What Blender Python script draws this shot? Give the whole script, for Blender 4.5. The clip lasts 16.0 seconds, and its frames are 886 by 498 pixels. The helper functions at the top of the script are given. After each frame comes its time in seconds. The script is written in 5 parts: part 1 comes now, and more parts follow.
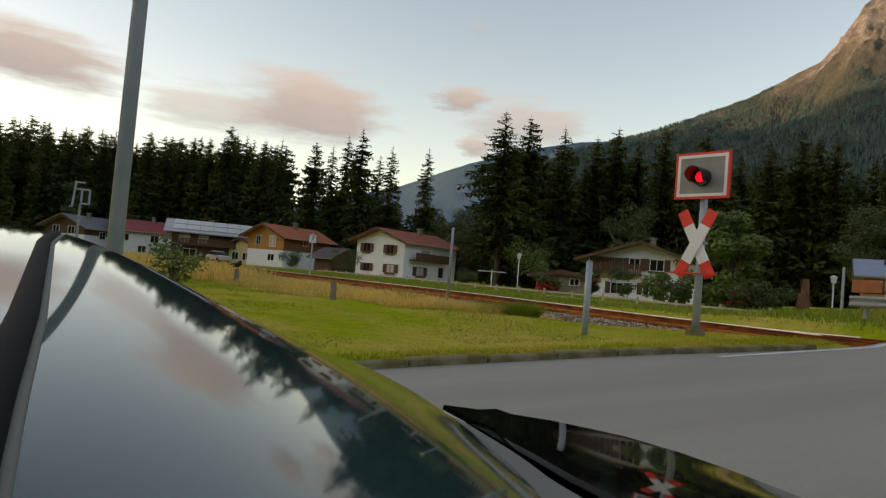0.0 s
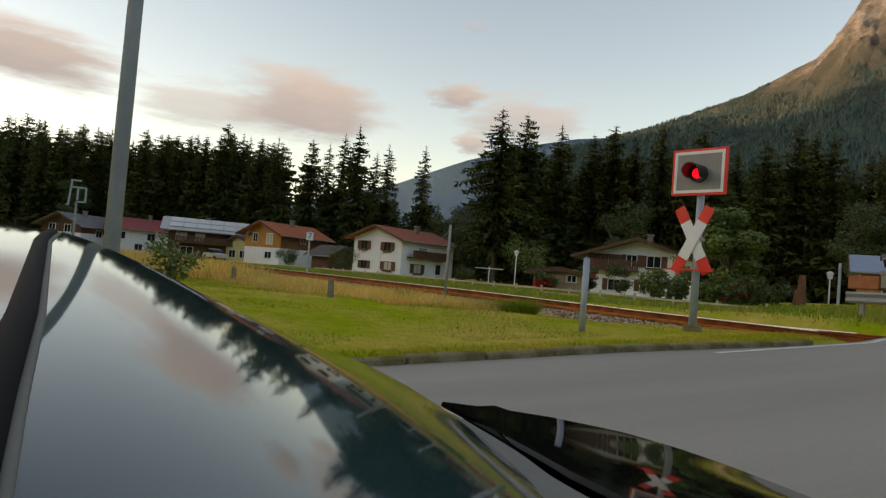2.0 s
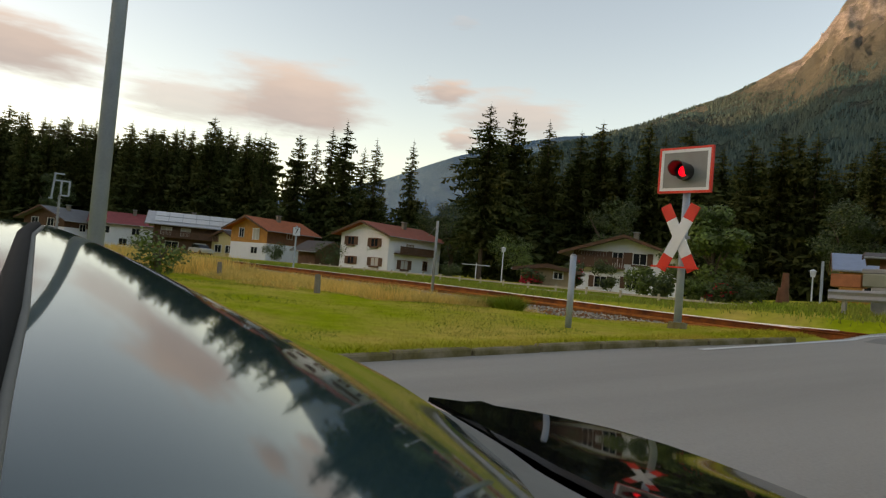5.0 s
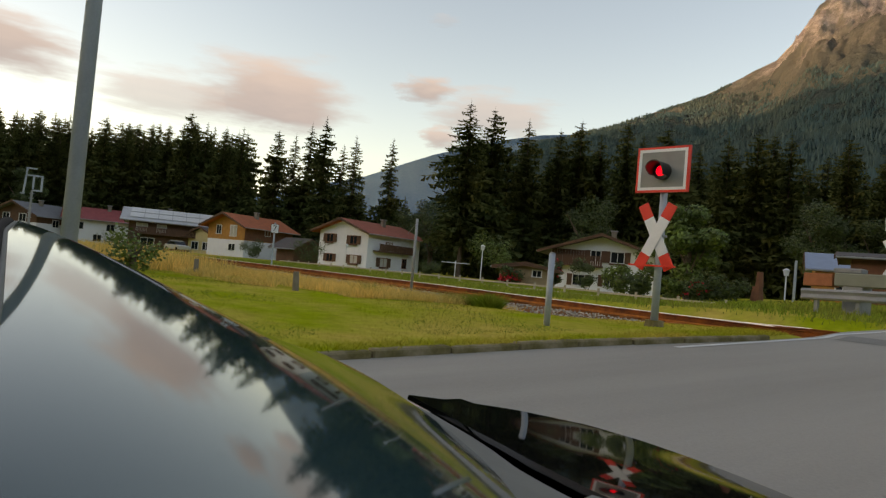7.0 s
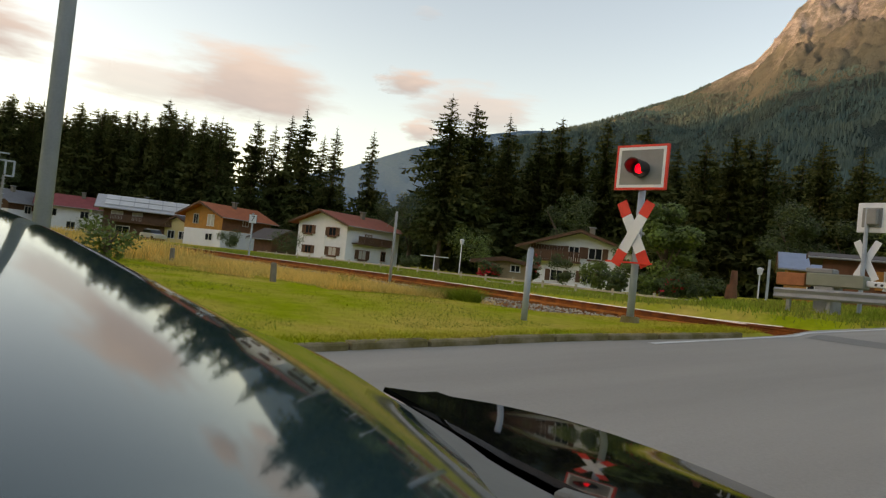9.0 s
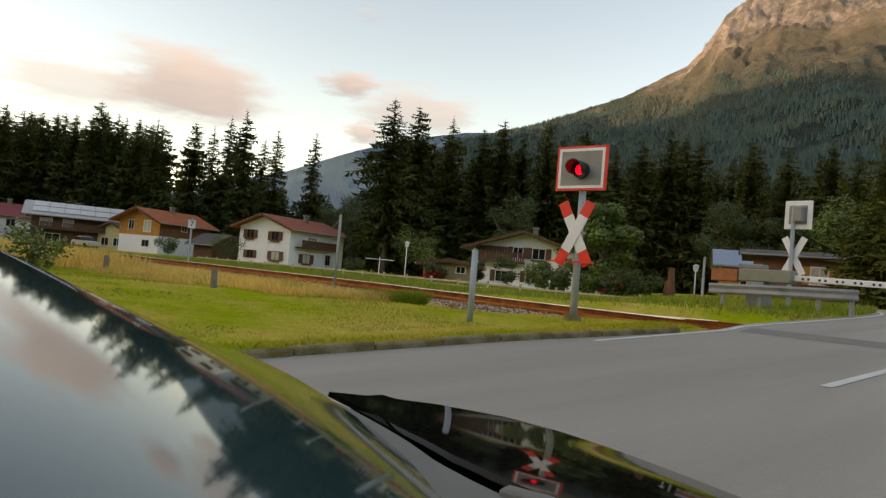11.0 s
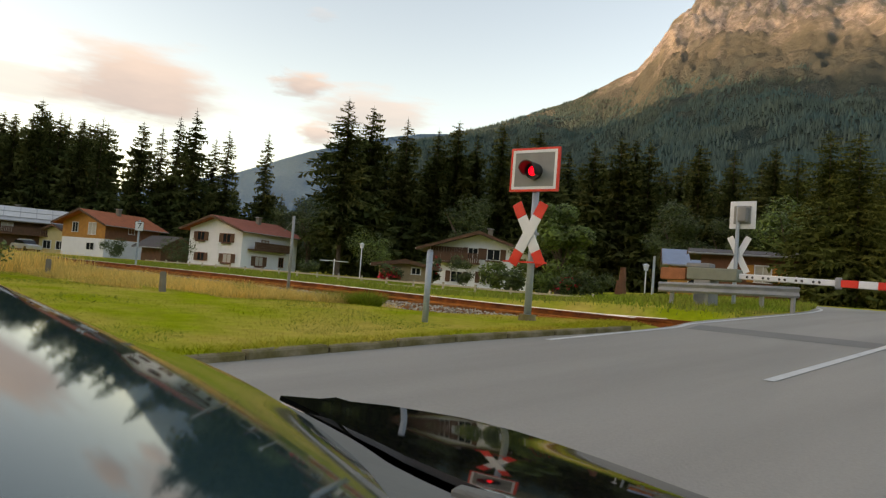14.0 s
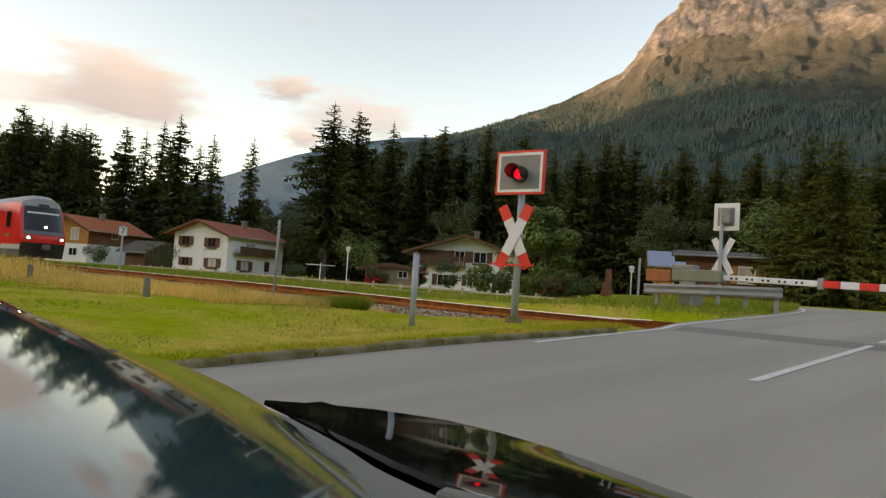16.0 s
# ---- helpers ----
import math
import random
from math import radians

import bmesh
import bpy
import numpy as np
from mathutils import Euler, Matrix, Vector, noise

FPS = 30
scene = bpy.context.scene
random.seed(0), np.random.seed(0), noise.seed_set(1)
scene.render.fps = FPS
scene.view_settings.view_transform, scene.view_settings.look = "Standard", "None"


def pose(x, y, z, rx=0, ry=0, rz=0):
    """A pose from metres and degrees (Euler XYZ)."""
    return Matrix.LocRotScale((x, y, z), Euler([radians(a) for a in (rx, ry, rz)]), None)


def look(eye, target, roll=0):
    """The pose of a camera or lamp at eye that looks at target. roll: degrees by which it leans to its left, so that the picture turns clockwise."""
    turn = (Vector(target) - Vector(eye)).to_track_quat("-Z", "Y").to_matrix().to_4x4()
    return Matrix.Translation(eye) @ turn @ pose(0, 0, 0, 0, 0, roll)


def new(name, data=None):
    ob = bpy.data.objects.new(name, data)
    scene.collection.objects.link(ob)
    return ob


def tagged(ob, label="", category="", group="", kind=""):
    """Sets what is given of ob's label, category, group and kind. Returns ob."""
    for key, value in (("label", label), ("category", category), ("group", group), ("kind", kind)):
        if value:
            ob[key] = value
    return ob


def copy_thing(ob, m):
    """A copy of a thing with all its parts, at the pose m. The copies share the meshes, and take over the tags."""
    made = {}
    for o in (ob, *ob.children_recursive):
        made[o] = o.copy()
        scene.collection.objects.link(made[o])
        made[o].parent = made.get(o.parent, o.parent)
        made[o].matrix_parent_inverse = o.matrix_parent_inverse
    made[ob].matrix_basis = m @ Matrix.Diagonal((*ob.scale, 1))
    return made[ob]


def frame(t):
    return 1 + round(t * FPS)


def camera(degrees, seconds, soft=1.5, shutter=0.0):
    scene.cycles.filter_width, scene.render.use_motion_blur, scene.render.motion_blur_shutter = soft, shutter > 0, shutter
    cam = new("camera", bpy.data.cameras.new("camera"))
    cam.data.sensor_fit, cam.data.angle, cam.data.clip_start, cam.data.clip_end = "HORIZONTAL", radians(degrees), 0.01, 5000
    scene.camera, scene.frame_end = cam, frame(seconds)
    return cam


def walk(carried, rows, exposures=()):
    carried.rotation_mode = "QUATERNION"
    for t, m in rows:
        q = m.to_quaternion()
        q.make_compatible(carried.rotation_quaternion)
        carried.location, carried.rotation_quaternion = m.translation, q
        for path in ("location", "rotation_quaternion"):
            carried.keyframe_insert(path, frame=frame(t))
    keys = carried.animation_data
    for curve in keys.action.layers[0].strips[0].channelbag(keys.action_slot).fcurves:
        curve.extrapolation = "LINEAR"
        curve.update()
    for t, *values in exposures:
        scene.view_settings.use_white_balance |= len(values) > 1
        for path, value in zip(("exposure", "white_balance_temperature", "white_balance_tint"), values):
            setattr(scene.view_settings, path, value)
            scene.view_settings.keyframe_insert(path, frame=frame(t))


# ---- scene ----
FOV = 66.62
cam = camera(FOV, 16.0, soft=1.3)
# t, x, y, z, pitch, roll, yaw: a hand-held camera that pans to its right
PATH = [
    (0.0, -0.0001, -0.0002, 1.0998, 2.40, -4.80, 57.40),
    (0.5, -0.0004, -0.0006, 1.0997, 2.48, -4.79, 57.52),
    (1.0, -0.0011, -0.0017, 1.0995, 2.41, -4.77, 57.47),
    (1.5, -0.0012, -0.0018, 1.0993, 2.33, -4.68, 57.42),
    (2.0, -0.0013, -0.0020, 1.0990, 2.18, -4.62, 57.17),
    (2.5, -0.0014, -0.0021, 1.0990, 2.07, -4.75, 56.99),
    (3.0, -0.0018, -0.0028, 1.0988, 2.09, -4.67, 56.97),
    (3.5, -0.0021, -0.0031, 1.0981, 2.20, -4.60, 57.13),
    (4.0, -0.0022, -0.0032, 1.0972, 2.08, -4.73, 56.85),
    (6.5, -0.0029, -0.0040, 1.0968, 1.97, -4.99, 54.74),
    (7.0, -0.0035, -0.0048, 1.0969, 1.92, -5.08, 54.29),
    (7.5, -0.0043, -0.0057, 1.0968, 1.87, -5.15, 54.07),
    (8.0, -0.0033, -0.0043, 1.0959, 1.69, -5.50, 53.42),
    (10.5, -0.0014, -0.0017, 1.0952, 1.94, -5.57, 49.93),
    (11.0, 0.0013, 0.0017, 1.0946, 2.18, -4.91, 47.85),
    (11.5, 0.0036, 0.0041, 1.0946, 2.18, -5.07, 46.61),
    (12.0, 0.0044, 0.0049, 1.0946, 2.37, -4.75, 45.94),
    (12.5, 0.0054, 0.0058, 1.0944, 2.39, -4.83, 45.36),
    (13.0, 0.0061, 0.0065, 1.0944, 2.44, -4.47, 45.12),
    (13.5, 0.0066, 0.0069, 1.0943, 2.50, -4.37, 44.59),
    (14.0, 0.0070, 0.0071, 1.0948, 2.58, -4.39, 44.06),
    (14.5, 0.0072, 0.0073, 1.0950, 2.68, -4.35, 43.77),
    (15.0, 0.0084, 0.0084, 1.0946, 2.78, -4.24, 43.65),
    (15.5, 0.0103, 0.0102, 1.0939, 2.78, -4.25, 43.40),
    (16.0, 0.0110, 0.0108, 1.0935, 2.94, -4.01, 42.94),
]
# the phone lifts its exposure a little as the bright sky leaves the picture
EXPOSURES = [(0.0, 1.62, 11200, 24), (2.5, 1.66, 11300, 24), (4.0, 1.78, 11500, 24), (6.5, 1.72, 11600, 25), (8.0, 1.84, 11700, 25), (10.5, 1.98, 11900, 25), (12.0, 2.04, 11900, 25), (16.0, 2.1, 12000, 25)]
walk(cam, [(t, pose(x, y, z, 90 + p, r, yw)) for t, x, y, z, p, r, yw in PATH], EXPOSURES)

# ---- light ----
SUN_BEARING, SUN_UP = -145.0, 7.0
world = bpy.data.worlds.new("world")
scene.world = world
world.use_nodes = True
wn = world.node_tree
sky = wn.nodes.new("ShaderNodeTexSky")
sky.sky_type, sky.sun_disc = "NISHITA", False
sky.sun_elevation, sky.sun_rotation = radians(SUN_UP), radians(SUN_BEARING)
sky.air_density, sky.dust_density, sky.ozone_density, sky.altitude = 1.0, 1.6, 1.8, 800
wn.links.new(sky.outputs[0], wn.nodes["Background"].inputs[0])
wn.nodes["Background"].inputs[1].default_value = 0.15
sun = new("sun", bpy.data.lights.new("sun", "SUN"))
sun.data.energy, sun.data.angle, sun.data.color = 1.3, radians(0.6), (1.0, 0.77, 0.6)
sb, se = radians(SUN_BEARING), radians(SUN_UP)
sun.matrix_world = look((math.sin(sb) * 60, math.cos(sb) * 60, 60 * math.tan(se)), (0, 0, 0))


# ---- materials ----
def mat(name, color, rough=0.8, var=0.25, scale=3.0, bump=0.0, metal=0.0, color2=None, fine=None, obj_random=0.0, island=0.0, spec=0.5, coords="Object", streak=1.0):
    m = bpy.data.materials.new(name)
    m.use_nodes = True
    n, l = m.node_tree.nodes, m.node_tree.links
    b = n["Principled BSDF"]
    b.inputs["Roughness"].default_value = rough
    b.inputs["Metallic"].default_value = metal
    b.inputs["Specular IOR Level"].default_value = spec
    tc = n.new("ShaderNodeTexCoord")
    big = n.new("ShaderNodeTexNoise")
    big.inputs["Scale"].default_value, big.inputs["Detail"].default_value = scale, 6
    small = n.new("ShaderNodeTexNoise")
    small.inputs["Scale"].default_value, small.inputs["Detail"].default_value = fine or scale * 9, 4
    mp = n.new("ShaderNodeMapping")
    mp.inputs["Scale"].default_value = (1, streak, 1)
    l.new(tc.outputs[coords], mp.inputs[0])
    l.new(mp.outputs[0], big.inputs["Vector"])
    l.new(tc.outputs[coords], small.inputs["Vector"])
    mix = n.new("ShaderNodeMix")
    mix.data_type = "RGBA"
    c2 = color2 or tuple(c * (1 - var) for c in color)
    mix.inputs[6].default_value, mix.inputs[7].default_value = (*color, 1), (*c2, 1)
    ramp = n.new("ShaderNodeMapRange")
    ramp.inputs[1].default_value, ramp.inputs[2].default_value = 0.35, 0.65
    l.new(big.outputs[0], ramp.inputs[0])
    l.new(ramp.outputs[0], mix.inputs[0])
    hsv = n.new("ShaderNodeHueSaturation")
    l.new(mix.outputs[2], hsv.inputs["Color"])
    val = n.new("ShaderNodeMapRange")
    val.inputs[3].default_value, val.inputs[4].default_value = 1 - var, 1 + var
    l.new(small.outputs[0], val.inputs[0])
    last = val.outputs[0]
    if obj_random or island:
        src = n.new("ShaderNodeObjectInfo" if obj_random else "ShaderNodeNewGeometry")
        r = n.new("ShaderNodeMapRange")
        k = obj_random or island
        r.inputs[3].default_value, r.inputs[4].default_value = 1 - k, 1 + k
        l.new(src.outputs["Random" if obj_random else "Random Per Island"], r.inputs[0])
        mul = n.new("ShaderNodeMath")
        mul.operation = "MULTIPLY"
        l.new(last, mul.inputs[0])
        l.new(r.outputs[0], mul.inputs[1])
        last = mul.outputs[0]
    l.new(last, hsv.inputs["Value"])
    l.new(hsv.outputs[0], b.inputs["Base Color"])
    if bump:
        bp = n.new("ShaderNodeBump")
        bp.inputs["Strength"].default_value, bp.inputs["Distance"].default_value = min(1, bump), 0.02
        l.new(small.outputs[0], bp.inputs["Height"])
        l.new(bp.outputs[0], b.inputs["Normal"])
    return m


def glow(name, color, power):
    m = bpy.data.materials.new(name)
    m.use_nodes = True
    b = m.node_tree.nodes["Principled BSDF"]
    b.inputs["Base Color"].default_value = (*color, 1)
    b.inputs["Emission Color"].default_value = (*color, 1)
    b.inputs["Emission Strength"].default_value = power
    return m


ASPHALT = mat("asphalt", (0.255, 0.232, 0.2), 0.8, 0.14, 0.9, 0.3, color2=(0.33, 0.302, 0.262), fine=45, streak=0.1)
PATCH = mat("asphalt_patch", (0.2, 0.187, 0.168), 0.85, 0.12, 1.2, 0.25, fine=60)
PAINT_W = mat("road_paint", (0.62, 0.61, 0.58), 0.7, 0.12, 4, 0.1)
KERB = mat("kerb_stone", (0.34, 0.27, 0.18), 0.95, 0.3, 2.5, 0.6, color2=(0.15, 0.12, 0.05), spec=0.1)
SOIL = mat("meadow_ground", (0.26, 0.31, 0.018), 1.0, 0.35, 0.6, 0.5, color2=(0.48, 0.36, 0.08), fine=5, spec=0.0)
BALLAST = mat("ballast", (0.27, 0.1, 0.035), 0.98, 0.4, 2, 0.8, fine=16, color2=(0.13, 0.07, 0.04), spec=0.1)
STONE = mat("ballast_stone", (0.4, 0.35, 0.29), 0.9, 0.2, 5, 0.4, island=0.45)
RUST = mat("rusty_rail", (0.3, 0.09, 0.025), 0.95, 0.3, 3, 0.4, color2=(0.12, 0.04, 0.018), spec=0.1)
RUST_O = mat("fresh_rust", (0.5, 0.17, 0.045), 0.95, 0.3, 5, 0.4, color2=(0.3, 0.09, 0.025), spec=0.05)
RAILTOP = mat("rail_head", (0.7, 0.68, 0.65), 0.5, 0.08, 6, 0, metal=0.7)
SLEEPER = mat("rusty_sleeper", (0.4, 0.13, 0.035), 0.95, 0.3, 3, 0.5, obj_random=0.35, spec=0.1)
GRASS = mat("grass_blades", (0.29, 0.34, 0.018), 1.0, 0.25, 0.6, island=0.18, color2=(0.5, 0.385, 0.075), spec=0.0)
GRASS_D = mat("lush_grass_blades", (0.17, 0.26, 0.03), 1.0, 0.2, 0.7, island=0.3, color2=(0.26, 0.26, 0.06), spec=0.0)
STRAW = mat("dry_grass_blades", (0.85, 0.54, 0.17), 1.0, 0.2, 0.5, island=0.3, color2=(0.58, 0.42, 0.14), spec=0.0)
NEEDLE = mat("spruce_needles", (0.05, 0.07, 0.026), 1.0, 0.3, 0.16, island=0.4, color2=(0.09, 0.092, 0.032), spec=0.0)
NEEDLE_L = mat("olive_fir_needles", (0.115, 0.12, 0.032), 0.9, 0.3, 0.2, island=0.45, color2=(0.06, 0.075, 0.022), spec=0.0)
BARK = mat("bark", (0.14, 0.1, 0.075), 0.95, 0.3, 4, 0.7)
LEAF = mat("leaves", (0.12, 0.18, 0.028), 0.6, 0.25, 0.6, island=0.45, color2=(0.055, 0.1, 0.02))
LEAF_D = mat("dark_leaves", (0.055, 0.09, 0.022), 0.6, 0.25, 0.6, island=0.45)
BLOOM_R = mat("red_blossom", (0.7, 0.025, 0.05), 0.7, 0.2, 1, island=0.4)
GALV = mat("galvanised_steel", (0.35, 0.41, 0.47), 0.5, 0.12, 5, 0.1, metal=0.1)
GALV_D = mat("weathered_steel", (0.3, 0.31, 0.315), 0.6, 0.18, 4, 0.15, metal=0.1)
SIGN_W = mat("white_sign", (0.7, 0.73, 0.76), 0.45, 0.06, 5)
SIGN_R = mat("red_sign", (0.85, 0.03, 0.015), 0.45, 0.1, 5)
SIGN_G = mat("grey_board", (0.24, 0.245, 0.24), 0.6, 0.1, 6)
BLACK = mat("black_plastic", (0.015, 0.015, 0.016), 0.45, 0.1, 8)
LENS = glow("red_lamp", (1.0, 0.01, 0.03), 0.5)
HEADLIGHT = glow("headlight", (1.0, 0.97, 0.92), 5.0)
PLASTER = mat("white_plaster", (0.75, 0.775, 0.82), 0.9, 0.06, 1.2, 0.2)
PLASTER_Y = mat("cream_plaster", (0.62, 0.5, 0.27), 0.9, 0.08, 1.2, 0.2)
WOOD_O = mat("orange_timber", (0.52, 0.22, 0.05), 0.75, 0.2, 2, 0.3)
WOOD_B = mat("brown_timber", (0.13, 0.06, 0.035), 0.8, 0.25, 2, 0.3)
WOOD_R = mat("red_brown_timber", (0.22, 0.085, 0.045), 0.8, 0.25, 2, 0.3)
FENCE_W = mat("pale_fence_wood", (0.46, 0.4, 0.31), 0.9, 0.2, 5, 0.3)
SHED_W = mat("pale_shed_wood", (0.42, 0.31, 0.2), 0.85, 0.2, 3, 0.3)
WOOD_G = mat("grey_timber", (0.22, 0.19, 0.15), 0.9, 0.25, 5, 0.4)
TILE_R = mat("red_roof_tiles", (0.38, 0.08, 0.04), 0.85, 0.2, 1.5, 0.5, fine=8)
TILE_P = mat("crimson_roof_tiles", (0.32, 0.06, 0.06), 0.8, 0.2, 1.5, 0.5, fine=8)
TILE_O = mat("orange_roof_tiles", (0.5, 0.12, 0.045), 0.85, 0.2, 1.5, 0.5, fine=8)
ROOF_G = mat("grey_roof", (0.17, 0.17, 0.175), 0.7, 0.15, 1.5, 0.4)
ROOF_D = mat("dark_roof", (0.085, 0.07, 0.065), 0.8, 0.2, 1.5, 0.4)
SOLAR = mat("solar_glass", (0.56, 0.57, 0.56), 0.4, 0.08, 2)
ROOF_B = mat("blue_metal_roof", (0.22, 0.29, 0.4), 0.4, 0.1, 2, metal=0.3)
PANE = mat("window_glass", (0.02, 0.022, 0.026), 0.08, 0.1, 2)
CURTAIN = mat("white_curtain", (0.5, 0.48, 0.44), 0.9, 0.1, 4)
TRAIN_RED = mat("train_red", (0.82, 0.018, 0.018), 0.3, 0.05, 1)
TRAIN_WHITE = mat("train_pale_grey", (0.6, 0.6, 0.6), 0.35, 0.05, 1)
TRAIN_ROOF = mat("train_roof_grey", (0.3, 0.3, 0.31), 0.5, 0.08, 1)
TRAIN_GREY = mat("train_dark_grey", (0.12, 0.12, 0.13), 0.4, 0.08, 1)
CAR_PAINT = mat("dark_screen_glass", (0.02, 0.058, 0.06), 0.05, 0.05, 2, spec=0.5)
CAR_BLACK = mat("black_car_paint", (0.006, 0.006, 0.007), 0.04, 0.05, 2)
CAR_GLASS = mat("car_glass", (0.02, 0.025, 0.03), 0.03, 0.05, 2)
CAR_RUBBER = mat("car_rubber", (0.006, 0.006, 0.006), 0.8, 0.1, 8, spec=0.12)
CAR_GREY = mat("grey_car_trim", (0.2, 0.19, 0.165), 0.75, 0.08, 6, spec=0.2)
for m_ in (CAR_PAINT, CAR_GLASS):
    m_.node_tree.nodes["Principled BSDF"].inputs["IOR"].default_value = 1.6


# ---- building helpers ----
def part(name, bm, material, parent=None, label="", smooth=False):
    me = bpy.data.meshes.new(name)
    bm.to_mesh(me)
    bm.free()
    me.materials.append(material)
    if smooth:
        for p in me.polygons:
            p.use_smooth = True
    ob = new(name, me)
    ob.parent = parent
    if label:
        tagged(ob, label)
    return ob


def thing(name, m, label, category, group="", kind=""):
    ob = new(name)
    ob.empty_display_size = 0.2
    ob.matrix_world = m
    return tagged(ob, label, category, group, kind)


def box(sx, sy, sz, at=(0, 0, 0), rot=(0, 0, 0), bev=0.0, bm=None):
    """A box centred on at, with bevelled edges; added to bm when given."""
    b2 = bmesh.new()
    bmesh.ops.create_cube(b2, size=1, matrix=Matrix.Diagonal((sx, sy, sz, 1)))
    if bev:
        bmesh.ops.bevel(b2, geom=b2.edges[:], offset=bev, segments=1, affect="EDGES")
    bmesh.ops.transform(b2, matrix=pose(*at, *rot), verts=b2.verts)
    return join(bm, b2)


def rod(r1, r2, h, at=(0, 0, 0), rot=(0, 0, 0), seg=12, bm=None):
    """A tapered round bar that stands on at."""
    b2 = bmesh.new()
    bmesh.ops.create_cone(b2, cap_ends=True, segments=seg, radius1=r1, radius2=r2, depth=h, matrix=Matrix.Translation((0, 0, h / 2)))
    bmesh.ops.transform(b2, matrix=pose(*at, *rot), verts=b2.verts)
    return join(bm, b2)


def join(bm, b2):
    if bm is None:
        return b2
    me = bpy.data.meshes.new("tmp")
    b2.to_mesh(me)
    b2.free()
    bm.from_mesh(me)
    bpy.data.meshes.remove(me)
    return bm


def prism(profile, y0, y1, bm=None):
    """A profile of (x, z) corners drawn along y."""
    b2 = bmesh.new()
    a = [b2.verts.new((x, y0, z)) for x, z in profile]
    c = [b2.verts.new((x, y1, z)) for x, z in profile]
    b2.faces.new(a)
    b2.faces.new(c[::-1])
    for i in range(len(a)):
        j = (i + 1) % len(a)
        b2.faces.new((a[j], a[i], c[i], c[j]))
    bmesh.ops.recalc_face_normals(b2, faces=b2.faces)
    return join(bm, b2)


def raw(name, verts, faces, material, parent=None, smooth=False):
    me = bpy.data.meshes.new(name)
    me.from_pydata(verts if isinstance(verts, list) else verts.tolist(), [], faces if isinstance(faces, list) else faces.tolist())
    me.materials.append(material)
    if smooth:
        for p in me.polygons:
            p.use_smooth = True
    ob = new(name, me)
    ob.parent = parent
    return ob


def polar(bearing, dist, z=0.0):
    b = radians(bearing)
    return Vector((dist * math.sin(b), dist * math.cos(b), z))


def sstep(a, b, x):
    t = min(1.0, max(0.0, (x - a) / (b - a)))
    return t * t * (3 - 2 * t)


# ---- ground ----
KERB_X, MID_X, RIGHT_X = -5.95, -2.33, 1.05
PLAIN = 0.5
RAIL_Z, RAIL_Y = 0.605, 13.17


def road_z(y):
    y = max(-25.0, y)
    return 0.0455 * y if y < 19 else 0.0455 * 19 + 0.35 * (1 - math.exp(-(y - 19) * 0.0455 / 0.35))


def kerb_x(y):
    """The kerb's face: it draws in towards the crossing and falls back behind the car."""
    return KERB_X + 0.34 * sstep(6.0, 11.0, y) - 0.34 * sstep(11.5, 14.0, y) - 0.012 * max(0.0, 4.2 - y) ** 2


def edge_x(y):
    """The painted edge line, with its jog at the rails."""
    return -5.5 - 0.22 * sstep(11.8, 13.1, y)


def road_bend(y):
    """The road swings to its left past the crossing."""
    return -max(0.0, y - 19) ** 2 / 42


def ground_z(x, y):
    near = road_z(y)
    if y > 60:
        near = PLAIN
    away = max(kerb_x(max(-8.0, y)) - 0.1 - (x - road_bend(min(y, 45))), x - RIGHT_X - 1.0, 0.0)
    w = sstep(0.0, 7.0 if y < 14 else 14.0, away)
    z = (near + 0.06) * (1 - w) + (PLAIN if y > 14 else 0.44 - 0.2 * sstep(8.0, 11.0, y)) * w
    if away > 0.3:
        z += 0.05 * (noise.noise((x * 0.35, y * 0.35, 0.0))) * min(1.0, away / 2)
    bed = sstep(2.6, 1.5, abs(y - RAIL_Y - 0.72 - track_dy(x)))
    z = z * (1 - bed) + 0.22 * bed
    return z


def track_dy(x):
    """The line's sideways bend: straight at the crossing, curving off far along."""
    return -max(0.0, -75.0 - x) ** 2 / 900.0


def rail_z(x):
    """Height of the near rail's head; the line climbs a little away from the crossing."""
    return RAIL_Z + 0.05 * sstep(-9.0, -20.0, x)


def axis(lo, hi, mid0, mid1, step, far):
    a = list(np.arange(mid0, mid1 + 1e-6, step))
    d = step
    while a[-1] < hi:
        d *= far
        a.append(a[-1] + d)
    d = step
    while a[0] > lo:
        d *= far
        a.insert(0, a[0] - d)
    return a


def build_ground():
    xs = axis(-4000, 4000, -40, 8, 0.5, 1.12)
    xs = sorted(set(round(float(x), 3) for x in xs) | set(round(-8.0 + 0.1 * i, 3) for i in range(30)))
    ys = axis(-4000, 4000, -4, 30, 0.5, 1.12)
    verts, faces = [], []
    for y in ys:
        for x in xs:
            z = ground_z(x, y)
            lane = x - road_bend(min(y, 45))
            if kerb_x(max(-8.0, y)) - 0.08 < lane < RIGHT_X + 0.4 and y < 60:
                z = road_z(y) - 0.12
            verts.append((x, y, z))
    n = len(xs)
    for j in range(len(ys) - 1):
        for i in range(n - 1):
            a = j * n + i
            faces.append((a, a + 1, a + n + 1, a + n))
    ob = raw("ground", verts, faces, SOIL, smooth=True)
    tagged(ob, "grassy meadow ground of the valley floor", "ground", kind="structure")


